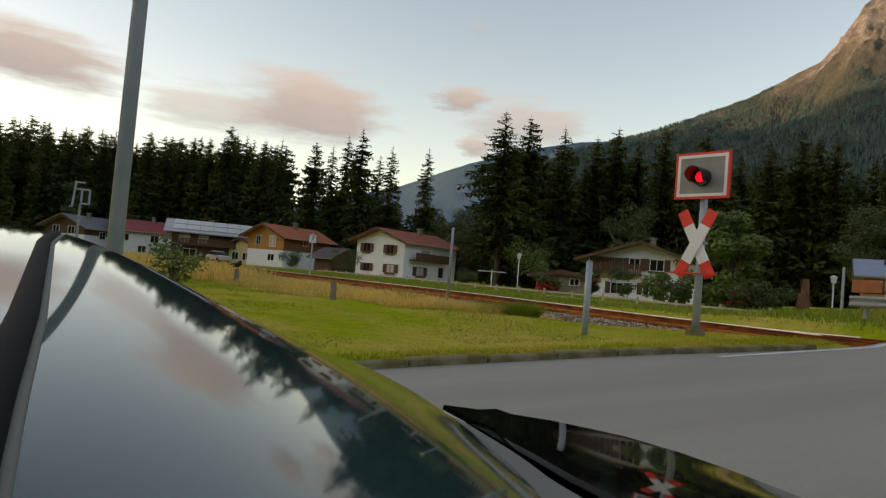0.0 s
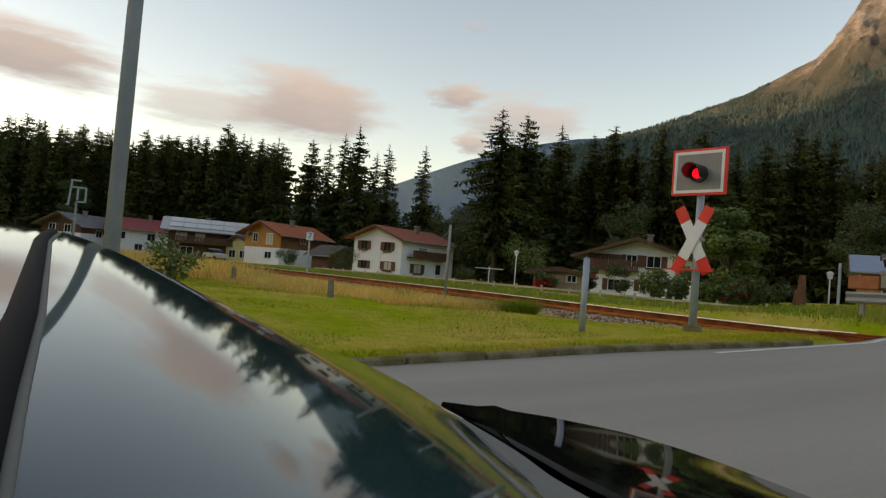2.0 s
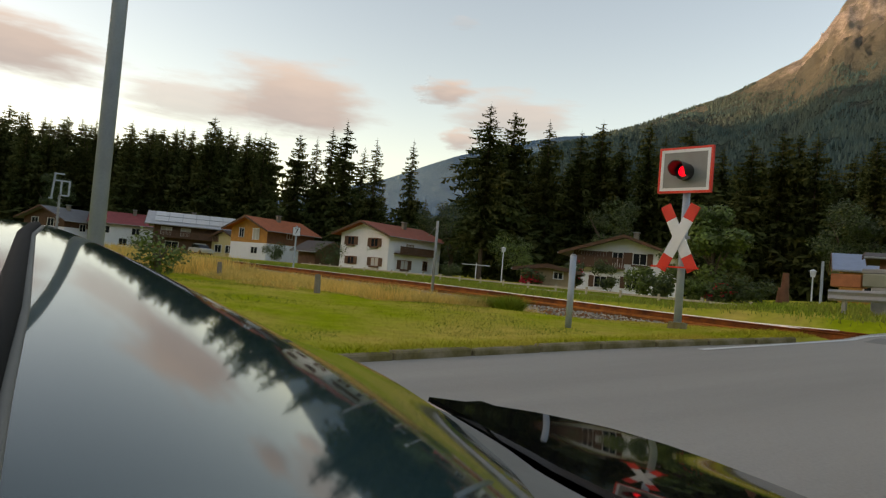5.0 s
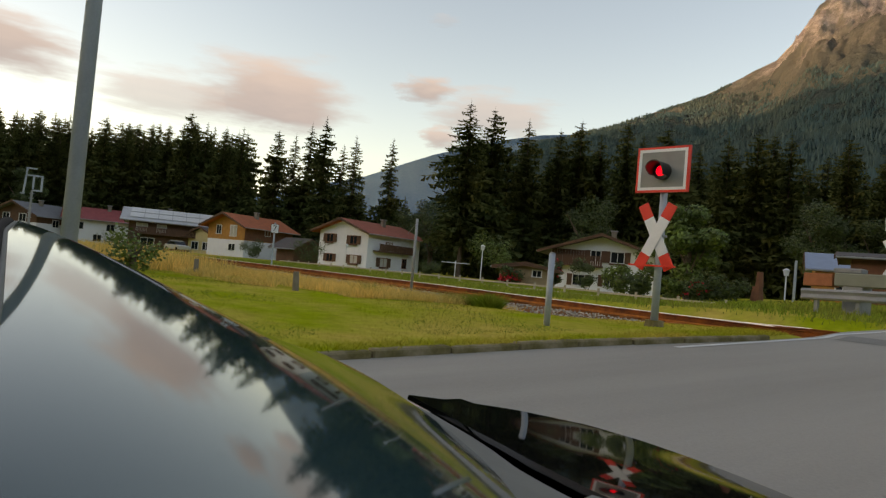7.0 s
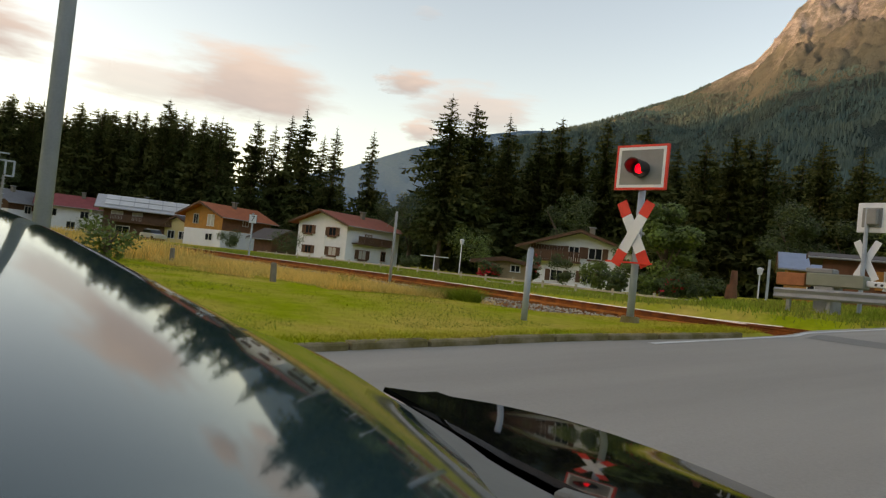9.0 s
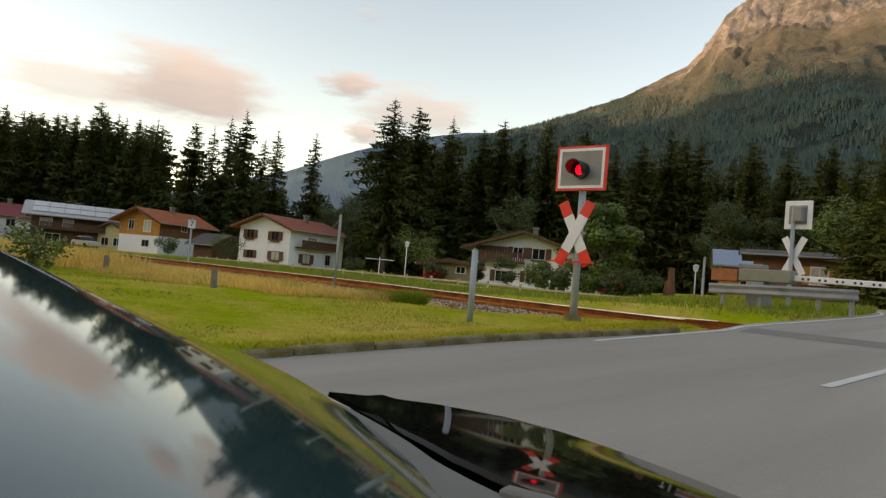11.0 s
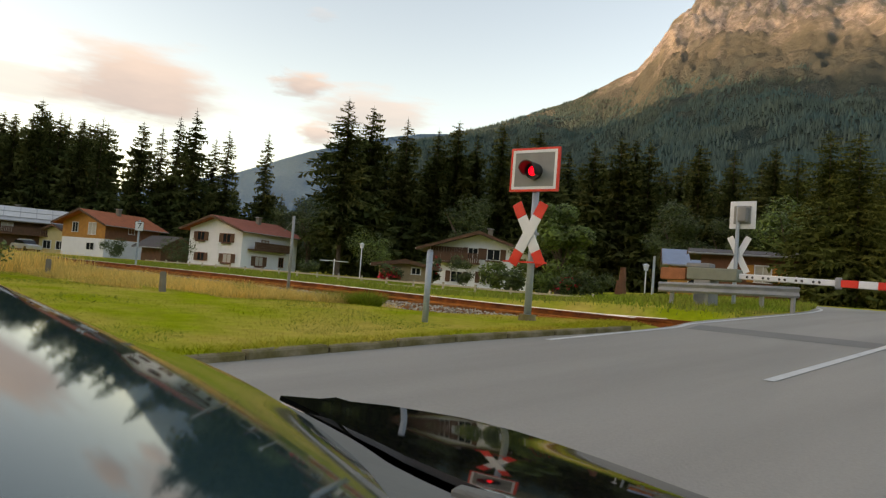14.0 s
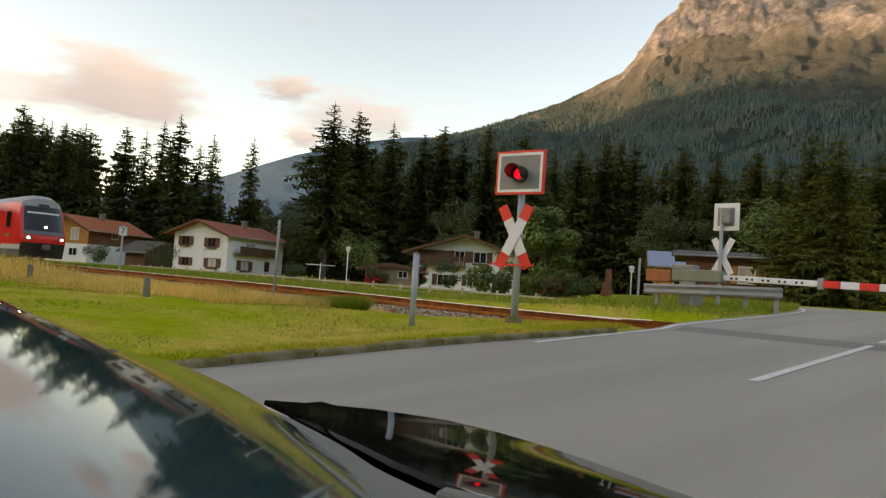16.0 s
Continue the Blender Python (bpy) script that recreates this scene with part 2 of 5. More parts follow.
def ribbon(name, x0, x1, y0, y1, lift, material, label, step=0.5):
    """A strip that lies on the road between two side offsets, which may vary along it."""
    verts, faces = [], []
    fx0 = x0 if callable(x0) else lambda y: x0
    fx1 = x1 if callable(x1) else lambda y: x1
    ys = np.arange(y0, y1 + 1e-6, step)
    for y in ys:
        for x in (fx0(y), fx1(y)):
            verts.append((x + road_bend(y), y, road_z(y) + lift))
        for x in (fx0(y), fx1(y)):
            verts.append((x + road_bend(y), y, road_z(y) + lift - 0.05 if lift < 0.003 else road_z(y) + lift - 0.003))
    for j in range(len(ys) - 1):
        a = j * 4
        faces += [(a, a + 1, a + 5, a + 4), (a + 2, a, a + 4, a + 6), (a + 1, a + 3, a + 7, a + 5)]
    ob = raw(name, verts, faces, material)
    return tagged(ob, label, name.split("_")[0], kind="structure")


def build_road():
    ribbon("road", lambda y: kerb_x(max(-8.0, y)) - 0.03, RIGHT_X + 0.6, -60, 45, 0.0, ASPHALT, "grey worn asphalt road rising to the rail crossing")
    ribbon("road_patch", lambda y: edge_x(y) + 0.2, RIGHT_X + 0.55, 11.9, 13.05, 0.004, PATCH, "dark asphalt strip beside the crossing rails", 0.23)
    ribbon("road_edge_line", lambda y: edge_x(y) - 0.05, lambda y: edge_x(y) + 0.05, 7.9, 40, 0.008, PAINT_W, "white painted edge line on the asphalt", 0.3)
    ribbon("road_edge_line", RIGHT_X - 0.1, RIGHT_X + 0.03, -30, 40, 0.008, PAINT_W, "white painted edge line on the asphalt")
    for y0, y1 in ((-8.6, -4.6), (7.2, 13.0), (13.4, 17.2), (21, 25)):
        ribbon("road_centre_line", MID_X - 0.055, MID_X + 0.055, y0, y1, 0.008, PAINT_W, "white painted centre line dash")
    kerb = thing("kerb", pose(0, 0, 0), "weathered low stone kerb with grass creeping over", "kerb", kind="structure")
    bm0 = box(0.16, 0.98, 0.34, (0, 0, 0), bev=0.018)
    me = None
    y = -12.0
    while y < 11.0:
        if me is None:
            s = part("kerb_stone", bm0, KERB, kerb)
            me = s.data
        else:
            s = new("kerb_stone", me)
            s.parent = kerb
        s.location = (kerb_x(y) - 0.08 + random.uniform(-0.01, 0.01), y, road_z(y) - 0.09 + random.uniform(-0.012, 0.006))
        s.rotation_euler[2] = -math.atan((kerb_x(y + 0.5) - kerb_x(y - 0.5))) + radians(random.uniform(-0.6, 0.6))
        s.rotation_euler[0] += math.atan(0.0455)
        y += 1.0


def build_track():
    track = thing("railway_track", pose(0, 0, 0), "single railway track with rusty rails on rust-stained sleepers", "railway track", kind="structure")
    xs = [8.0 - 1.5 * i for i in range(175)]
    for dy in (0.0, 1.505):
        for nm, prof, m in (("rail", ((-0.07, -0.16), (0.07, -0.16), (0.07, -0.145), (0.012, -0.13), (0.012, -0.045), (0.036, -0.03), (0.036, -0.008), (-0.036, -0.008), (-0.036, -0.03), (-0.012, -0.045), (-0.012, -0.13), (-0.07, -0.145)), RUST),
                            ("rail_foot", ((-0.085, -0.165), (0.085, -0.165), (0.085, -0.143), (0.02, -0.12), (-0.02, -0.12), (-0.085, -0.143)), RUST_O),
                            ("rail_head", ((-0.037, -0.012), (0.037, -0.012), (0.033, 0.002), (-0.033, 0.002)), RAILTOP)):
            verts, faces, k = [], [], len(prof)
            run = xs if nm != "rail_head" else [q for q in xs if q < -5.6]
            for x in run:
                for py, pz in prof:
                    verts.append((x, RAIL_Y + dy + track_dy(x) + py, rail_z(x) - 0.045 * dy * sstep(-6.0, -10.0, x) + pz * 1.12))
            for j in range(len(run) - 1):
                for i in range(k):
                    faces.append((j * k + i, j * k + (i + 1) % k, (j + 1) * k + (i + 1) % k, (j + 1) * k + i))
            raw(nm, verts, faces, m, track)
    # ballast bed
    verts, faces = [], []
    for x in xs:
        c = RAIL_Y + 0.75 + track_dy(x)
        for dy, z in ((-2.45, 0.16), (-1.5, 0.375), (1.45, 0.40), (2.15, 0.26)):
            verts.append((x - 14.2, c + dy + 0.04 * noise.noise((x, dy, 3)), z))
    for j in range(len(xs) - 1):
        for i in range(3):
            faces.append((j * 4 + i, j * 4 + i + 1, j * 4 + i + 5, j * 4 + i + 4))
    raw("ballast_bed", verts, faces, BALLAST, track)
    # sleepers
    first = None
    for i in range(150):
        x = -6.6 - i * 0.62
        if first is None:
            s = part("sleeper", box(0.25, 2.5, 0.16, bev=0.02), SLEEPER, track)
            first = s.data
        else:
            s = new("sleeper", first)
            s.parent = track
        s.location = (x, RAIL_Y + 0.75 + track_dy(x), 0.345 + 0.04 * sstep(-9.0, -20.0, x) + random.uniform(-0.008, 0.008))
        s.rotation_euler[2] = radians(random.uniform(-1, 1))
    # loose stones
    rng = np.random.default_rng(5)
    n = 14000
    V, F = [], []
    tet = np.array([(1, 0, -.5), (-.5, .87, -.4), (-.5, -.87, -.45), (0.1, 0, .8), (.6, .6, .35), (-.6, .1, .5)])
    tf = [(0, 1, 4), (1, 5, 4), (1, 2, 5), (2, 3, 5), (2, 0, 3), (0, 4, 3), (3, 4, 5)]
    for i in range(n):
        x = -6.4 - 34 * rng.random() ** 1.5
        dy = rng.uniform(-2.5, 1.3)
        z = 0.385 if abs(dy) < 1.5 else 0.385 - (abs(dy) - 1.5) * 0.226
        if dy > -1.35 and rng.random() < 0.85:
            continue
        s = rng.uniform(0.022, 0.045)
        a = rng.random() * 6.28
        rot = np.array([[math.cos(a), -math.sin(a), 0], [math.sin(a), math.cos(a), 0], [0, 0, 1]])
        v = (tet * s * rng.uniform(0.7, 1.3, 3)) @ rot.T + (x, RAIL_Y + 0.75 + dy, z)
        b = len(V)
        V += v.tolist()
        F += [tuple(b + q for q in f) for f in tf]
    st = raw("ballast_stones", V, F, STONE, track)
    tagged(st, "grey crushed ballast stones", kind="stuff")


build_ground()
build_road()
build_track()


# ---- mountains ----
def mountain_material(name, rock_from, rock_to, forest, forest2, rock, hazy_band=(0.075, 0.088, 0.078)):
    m = bpy.data.materials.new(name)
    m.use_nodes = True
    n, l = m.node_tree.nodes, m.node_tree.links
    b = n["Principled BSDF"]
    b.inputs["Roughness"].default_value = 1.0
    b.inputs["Specular IOR Level"].default_value = 0.0
    geo = n.new("ShaderNodeNewGeometry")
    sep = n.new("ShaderNodeSeparateXYZ")
    l.new(geo.outputs["Position"], sep.inputs[0])
    nz = n.new("ShaderNodeTexNoise")
    nz.inputs["Scale"].default_value, nz.inputs["Detail"].default_value, nz.inputs["Roughness"].default_value = 0.006, 8, 0.62
    l.new(geo.outputs["Position"], nz.inputs["Vector"])
    ad = n.new("ShaderNodeMath")
    ad.operation = "MULTIPLY_ADD"
    ad.inputs[1].default_value = 420.0
    l.new(nz.outputs[0], ad.inputs[0])
    tilt = n.new("ShaderNodeMath")
    tilt.operation = "MULTIPLY_ADD"
    tilt.inputs[1].default_value = 0.18
    l.new(sep.outputs[0], tilt.inputs[0])
    l.new(sep.outputs[2], tilt.inputs[2])
    l.new(tilt.outputs[0], ad.inputs[2])
    mr = n.new("ShaderNodeMapRange")
    mr.inputs[1].default_value, mr.inputs[2].default_value = rock_from + 210, rock_to + 210
    l.new(ad.outputs[0], mr.inputs[0])
    fine = n.new("ShaderNodeTexNoise")
    fine.inputs["Scale"].default_value, fine.inputs["Detail"].default_value, fine.inputs["Roughness"].default_value = 0.05, 7, 0.75
    l.new(geo.outputs["Position"], fine.inputs["Vector"])
    fr = n.new("ShaderNodeMapRange")
    fr.inputs[1].default_value, fr.inputs[2].default_value = 0.35, 0.65
    l.new(fine.outputs[0], fr.inputs[0])
    mf = n.new("ShaderNodeMix")
    mf.data_type = "RGBA"
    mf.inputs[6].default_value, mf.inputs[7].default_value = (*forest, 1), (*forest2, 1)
    l.new(fr.outputs[0], mf.inputs[0])
    # a paler hazy tone put into the colour between tall wood and bare rock
    sc = n.new("ShaderNodeMix")
    sc.data_type = "RGBA"
    sc.inputs[7].default_value = (*hazy_band, 1)
    sr = n.new("ShaderNodeMapRange")
    sr.inputs[1].default_value, sr.inputs[2].default_value = rock_from - 110, rock_to + 60
    l.new(ad.outputs[0], sr.inputs[0])
    l.new(sr.outputs[0], sc.inputs[0])
    l.new(mf.outputs[2], sc.inputs[6])
    mk = n.new("ShaderNodeMix")
    mk.data_type = "RGBA"
    mk.inputs[6].default_value, mk.inputs[7].default_value = (*[c * 0.42 for c in rock], 1), (*rock, 1)
    l.new(fr.outputs[0], mk.inputs[0])
    # ledges with turf and dwarf pine between the crags
    pn = n.new("ShaderNodeTexNoise")
    pn.inputs["Scale"].default_value, pn.inputs["Detail"].default_value, pn.inputs["Roughness"].default_value = 0.014, 9, 0.7
    l.new(geo.outputs["Position"], pn.inputs["Vector"])
    pr = n.new("ShaderNodeMapRange")
    pr.inputs[1].default_value, pr.inputs[2].default_value, pr.inputs[4].default_value = 0.47, 0.56, 0.85
    l.new(pn.outputs[0], pr.inputs[0])
    turf = n.new("ShaderNodeMix")
    turf.data_type = "RGBA"
    turf.inputs[7].default_value = (0.25, 0.24, 0.195, 1)
    l.new(pr.outputs[0], turf.inputs[0])
    l.new(mk.outputs[2], turf.inputs[6])
    mm = n.new("ShaderNodeMix")
    mm.data_type = "RGBA"
    l.new(mr.outputs[0], mm.inputs[0])
    l.new(sc.outputs[2], mm.inputs[6])
    l.new(turf.outputs[2], mm.inputs[7])
    l.new(mm.outputs[2], b.inputs["Base Color"])
    bp = n.new("ShaderNodeBump")
    bp.inputs["Strength"].default_value, bp.inputs["Distance"].default_value = 1.0, 20.0
    l.new(fine.outputs[0], bp.inputs["Height"])
    l.new(bp.outputs[0], b.inputs["Normal"])
    return m


def mountain(name, label, ridge, base_dist, ridge_dist, material, rough=1.0, seed=0.0, cols=260, rows=70):
    """A slope that climbs from its foot to a skyline given as (bearing, elevation) corners."""
    bs = [r[0] for r in ridge]
    es = [r[1] for r in ridge]
    verts, faces = [], []
    for i in range(cols + 1):
        b = bs[0] + (bs[-1] - bs[0]) * i / cols
        e = float(np.interp(b, bs, es))
        top = ridge_dist * math.tan(radians(e))
        for j in range(rows + 6):
            v = j / rows
            if v <= 1:
                d = base_dist + (ridge_dist - base_dist) * v
                z = top * (0.35 * v + 0.65 * v ** 1.7)
            else:
                d = ridge_dist * (1 + (v - 1) * 2)
                z = top * (1 - (v - 1) * 6)
            p = polar(b, d)
            amp = rough * min(1.0, v * 3) * (0.35 if v > 0.97 else 1.0)
            q = Vector((p.x, p.y, z)) * 0.004 + Vector((seed, 0, 0))
            rid = 1 - abs(noise.noise(q * 0.8)) * 2
            z += amp * (1 + 1.3 * sstep(0.55, 0.9, v) * sstep(-31, -25, b)) * (1.0 if b > -28 or v < 0.85 else 0.45) * (38 * rid * v + 26 * noise.noise(q * 3) + 15 * (1 - 2 * abs(noise.noise(q * 7))) + 9 * noise.noise(q * 15)) - 25 * amp * v
            verts.append((p.x, p.y, z - 8 * (1 - min(1, v * 4))))
    k = rows + 6
    for i in range(cols):
        for j in range(k - 1):
            a = i * k + j
            faces.append((a, a + k, a + k + 1, a + 1))
    ob = raw(name, verts, faces, material, smooth=True)
    tagged(ob, label, "mountain", kind="structure")
    return verts, k, cols, rows


def mountain_wood(grid, label, n, tree_line, low, high, seed, material):
    """Countless far firs that stand on a slope up to an uneven tree line."""
    verts, k, cols, rows = grid
    rng = random.Random(seed)
    V, F = [], []
    while n > 0:
        i, j = rng.randrange(int(cols * 0.5)), rng.random() ** 0.8 * (rows - 1)
        u, w = rng.random(), j - int(j)
        a = i * k + int(j)
        p = (Vector(verts[a]) * (1 - u) + Vector(verts[a + k]) * u) * (1 - w) + (Vector(verts[a + 1]) * (1 - u) + Vector(verts[a + k + 1]) * u) * w
        line = tree_line + 80 * noise.noise(p * 0.006) + 90 * noise.noise(p * 0.02) - 0.28 * (p.x + 700)
        n -= 1
        if p.z > line or noise.noise(p * 0.012 + Vector((9, 0, 0))) < -0.34:
            continue
        h = rng.uniform(low, high) * (1 - 0.35 * max(0.0, 1 - (line - p.z) / 150))
        r = h * rng.uniform(0.17, 0.26)
        a0 = rng.random() * 6.28
        b = len(V)
        V.append((p.x + rng.uniform(-0.5, 0.5), p.y, p.z + h))
        for q in range(5):
            rr = r * rng.uniform(0.7, 1.25)
            V.append((p.x + rr * math.cos(a0 + q * 1.257), p.y + rr * math.sin(a0 + q * 1.257), p.z + h * rng.uniform(-0.1, 0.18)))
        F += [(b, b + 1 + q, b + 1 + (q + 1) % 5) for q in range(5)]
    ob = raw("mountain_wood", V, F, material)
    tagged(ob, label, "forest", kind="stuff")


# haze is put into the forest and fir colours: paler and bluer than needles
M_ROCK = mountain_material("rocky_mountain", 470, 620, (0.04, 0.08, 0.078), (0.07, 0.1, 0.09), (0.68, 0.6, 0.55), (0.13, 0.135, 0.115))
M_WOOD = mat("hazy_fir_needles", (0.048, 0.096, 0.098), 1.0, 0.2, 0.008, island=0.16, color2=(0.08, 0.112, 0.095), spec=0.0)
# the distance haze is put into this ridge's base colours as blue
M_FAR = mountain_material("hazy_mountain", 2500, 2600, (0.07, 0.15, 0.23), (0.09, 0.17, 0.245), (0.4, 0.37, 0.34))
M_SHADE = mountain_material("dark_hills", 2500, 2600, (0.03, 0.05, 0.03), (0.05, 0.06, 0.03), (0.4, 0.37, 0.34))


def build_mountains():
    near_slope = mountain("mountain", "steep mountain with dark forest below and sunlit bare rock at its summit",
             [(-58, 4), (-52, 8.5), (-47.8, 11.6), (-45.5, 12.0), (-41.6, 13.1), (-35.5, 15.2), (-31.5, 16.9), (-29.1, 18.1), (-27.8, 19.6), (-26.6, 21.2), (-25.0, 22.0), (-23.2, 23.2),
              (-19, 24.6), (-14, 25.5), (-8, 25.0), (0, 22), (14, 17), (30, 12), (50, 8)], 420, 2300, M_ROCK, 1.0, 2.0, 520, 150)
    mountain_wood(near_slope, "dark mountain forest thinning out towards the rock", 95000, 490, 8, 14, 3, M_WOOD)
    mountain("far_mountain", "distant wooded mountain ridge with blue haze put into its colour",
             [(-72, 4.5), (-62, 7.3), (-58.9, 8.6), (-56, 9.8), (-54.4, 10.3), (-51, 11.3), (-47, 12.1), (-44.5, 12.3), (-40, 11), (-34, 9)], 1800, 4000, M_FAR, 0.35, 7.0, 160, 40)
    # unseen hills added behind the viewer to keep the evening sun off the valley floor
    mountain("hills", "unseen wooded hills added behind the road to block the low sun",
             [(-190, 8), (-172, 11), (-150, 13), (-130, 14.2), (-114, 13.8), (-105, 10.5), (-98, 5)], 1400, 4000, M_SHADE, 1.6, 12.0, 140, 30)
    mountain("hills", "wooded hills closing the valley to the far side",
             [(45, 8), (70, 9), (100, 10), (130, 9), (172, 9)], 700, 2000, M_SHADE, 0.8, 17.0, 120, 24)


# ---- clouds ----
def cloud_material(name, seed, tint, dense):
    m = bpy.data.materials.new(name)
    m.use_nodes = True
    n, l = m.node_tree.nodes, m.node_tree.links
    out = n["Material Output"]
    tc = n.new("ShaderNodeTexCoord")
    mp = n.new("ShaderNodeMapping")
    mp.inputs["Location"].default_value = (seed, seed * 0.7, 0)
    mp.inputs["Scale"].default_value = (1.3, 2.4, 1)
    l.new(tc.outputs["Generated"], mp.inputs[0])
    nz = n.new("ShaderNodeTexNoise")
    nz.inputs["Scale"].default_value, nz.inputs["Detail"].default_value, nz.inputs["Roughness"].default_value = 2.2, 7, 0.55
    l.new(mp.outputs[0], nz.inputs["Vector"])
    # an oval fall-off round the middle of the sheet
    sub = n.new("ShaderNodeVectorMath")
    sub.operation = "SUBTRACT"
    sub.inputs[1].default_value = (0.5, 0.5, 0.0)
    l.new(tc.outputs["Generated"], sub.inputs[0])
    fl = n.new("ShaderNodeVectorMath")
    fl.operation = "MULTIPLY"
    fl.inputs[1].default_value = (1, 1, 0)
    l.new(sub.outputs[0], fl.inputs[0])
    ln = n.new("ShaderNodeVectorMath")
    ln.operation = "LENGTH"
    l.new(fl.outputs[0], ln.inputs[0])
    ma = n.new("ShaderNodeMath")
    ma.operation = "MULTIPLY_ADD"
    ma.inputs[1].default_value = -1.75
    l.new(ln.outputs["Value"], ma.inputs[0])
    l.new(nz.outputs[0], ma.inputs[2])
    mr = n.new("ShaderNodeMapRange")
    mr.interpolation_type = "SMOOTHSTEP"
    mr.inputs[1].default_value, mr.inputs[2].default_value, mr.inputs[4].default_value = -0.15, 0.28, dense
    l.new(ma.outputs[0], mr.inputs[0])
    sp = n.new("ShaderNodeSeparateXYZ")
    l.new(tc.outputs["Generated"], sp.inputs[0])
    # pale warm upper edge and greyer belly
    hm = n.new("ShaderNodeMath")
    hm.operation = "MULTIPLY_ADD"
    hm.inputs[1].default_value = 0.5
    l.new(nz.outputs[0], hm.inputs[0])
    l.new(sp.outputs[1], hm.inputs[2])
    mr2 = n.new("ShaderNodeMapRange")
    mr2.inputs[1].default_value, mr2.inputs[2].default_value = 0.5, 1.0
    l.new(hm.outputs[0], mr2.inputs[0])
    mc = n.new("ShaderNodeMix")
    mc.data_type = "RGBA"
    mc.inputs[6].default_value, mc.inputs[7].default_value = (*tint[0], 1), (*tint[1], 1)
    l.new(mr2.outputs[0], mc.inputs[0])
    em = n.new("ShaderNodeEmission")
    l.new(mc.outputs[2], em.inputs[0])
    tr = n.new("ShaderNodeBsdfTransparent")
    ms = n.new("ShaderNodeMixShader")
    l.new(mr.outputs[0], ms.inputs[0])
    l.new(tr.outputs[0], ms.inputs[1])
    l.new(em.outputs[0], ms.inputs[2])
    l.new(ms.outputs[0], out.inputs["Surface"])
    return m


CLOUD_LOW, CLOUD_TOP = (0.112, 0.138, 0.18), (0.18, 0.196, 0.228)


def build_clouds():
    for i, (b, e, w, h, dense) in enumerate(((-90.5, 13.6, 17, 6.5, 1.0), (-69.5, 13.2, 17, 8.0, 1.0), (-77.5, 11.8, 16, 4.5, 0.6), (-57.1, 15.1, 6.0, 3.2, 1.0),
                                             (-51.5, 13.4, 13, 5.4, 0.7), (-55.5, 11.2, 4.5, 2.6, 0.9), (-118, 20, 30, 8, 0.8), (-135, 33, 34, 10, 0.7), (-56, 20.6, 3.2, 1.4, 0.2))):
        d = 4200.0
        p = polar(b, d * math.cos(radians(e)), d * math.sin(radians(e)))
        bm = bmesh.new()
        bmesh.ops.create_grid(bm, x_segments=1, y_segments=1, size=0.5)
        bmesh.ops.scale(bm, vec=(d * radians(w * 1.25), d * radians(h * 1.25), 1), verts=bm.verts)
        ob = part("cloud_backdrop", bm, cloud_material("cloud", i * 3.7 + 1.3, (CLOUD_LOW, CLOUD_TOP), dense))
        ob.matrix_world = look(p, p * 2) 
        tagged(ob, "soft pinkish evening cloud in the sky", "cloud", kind="structure")


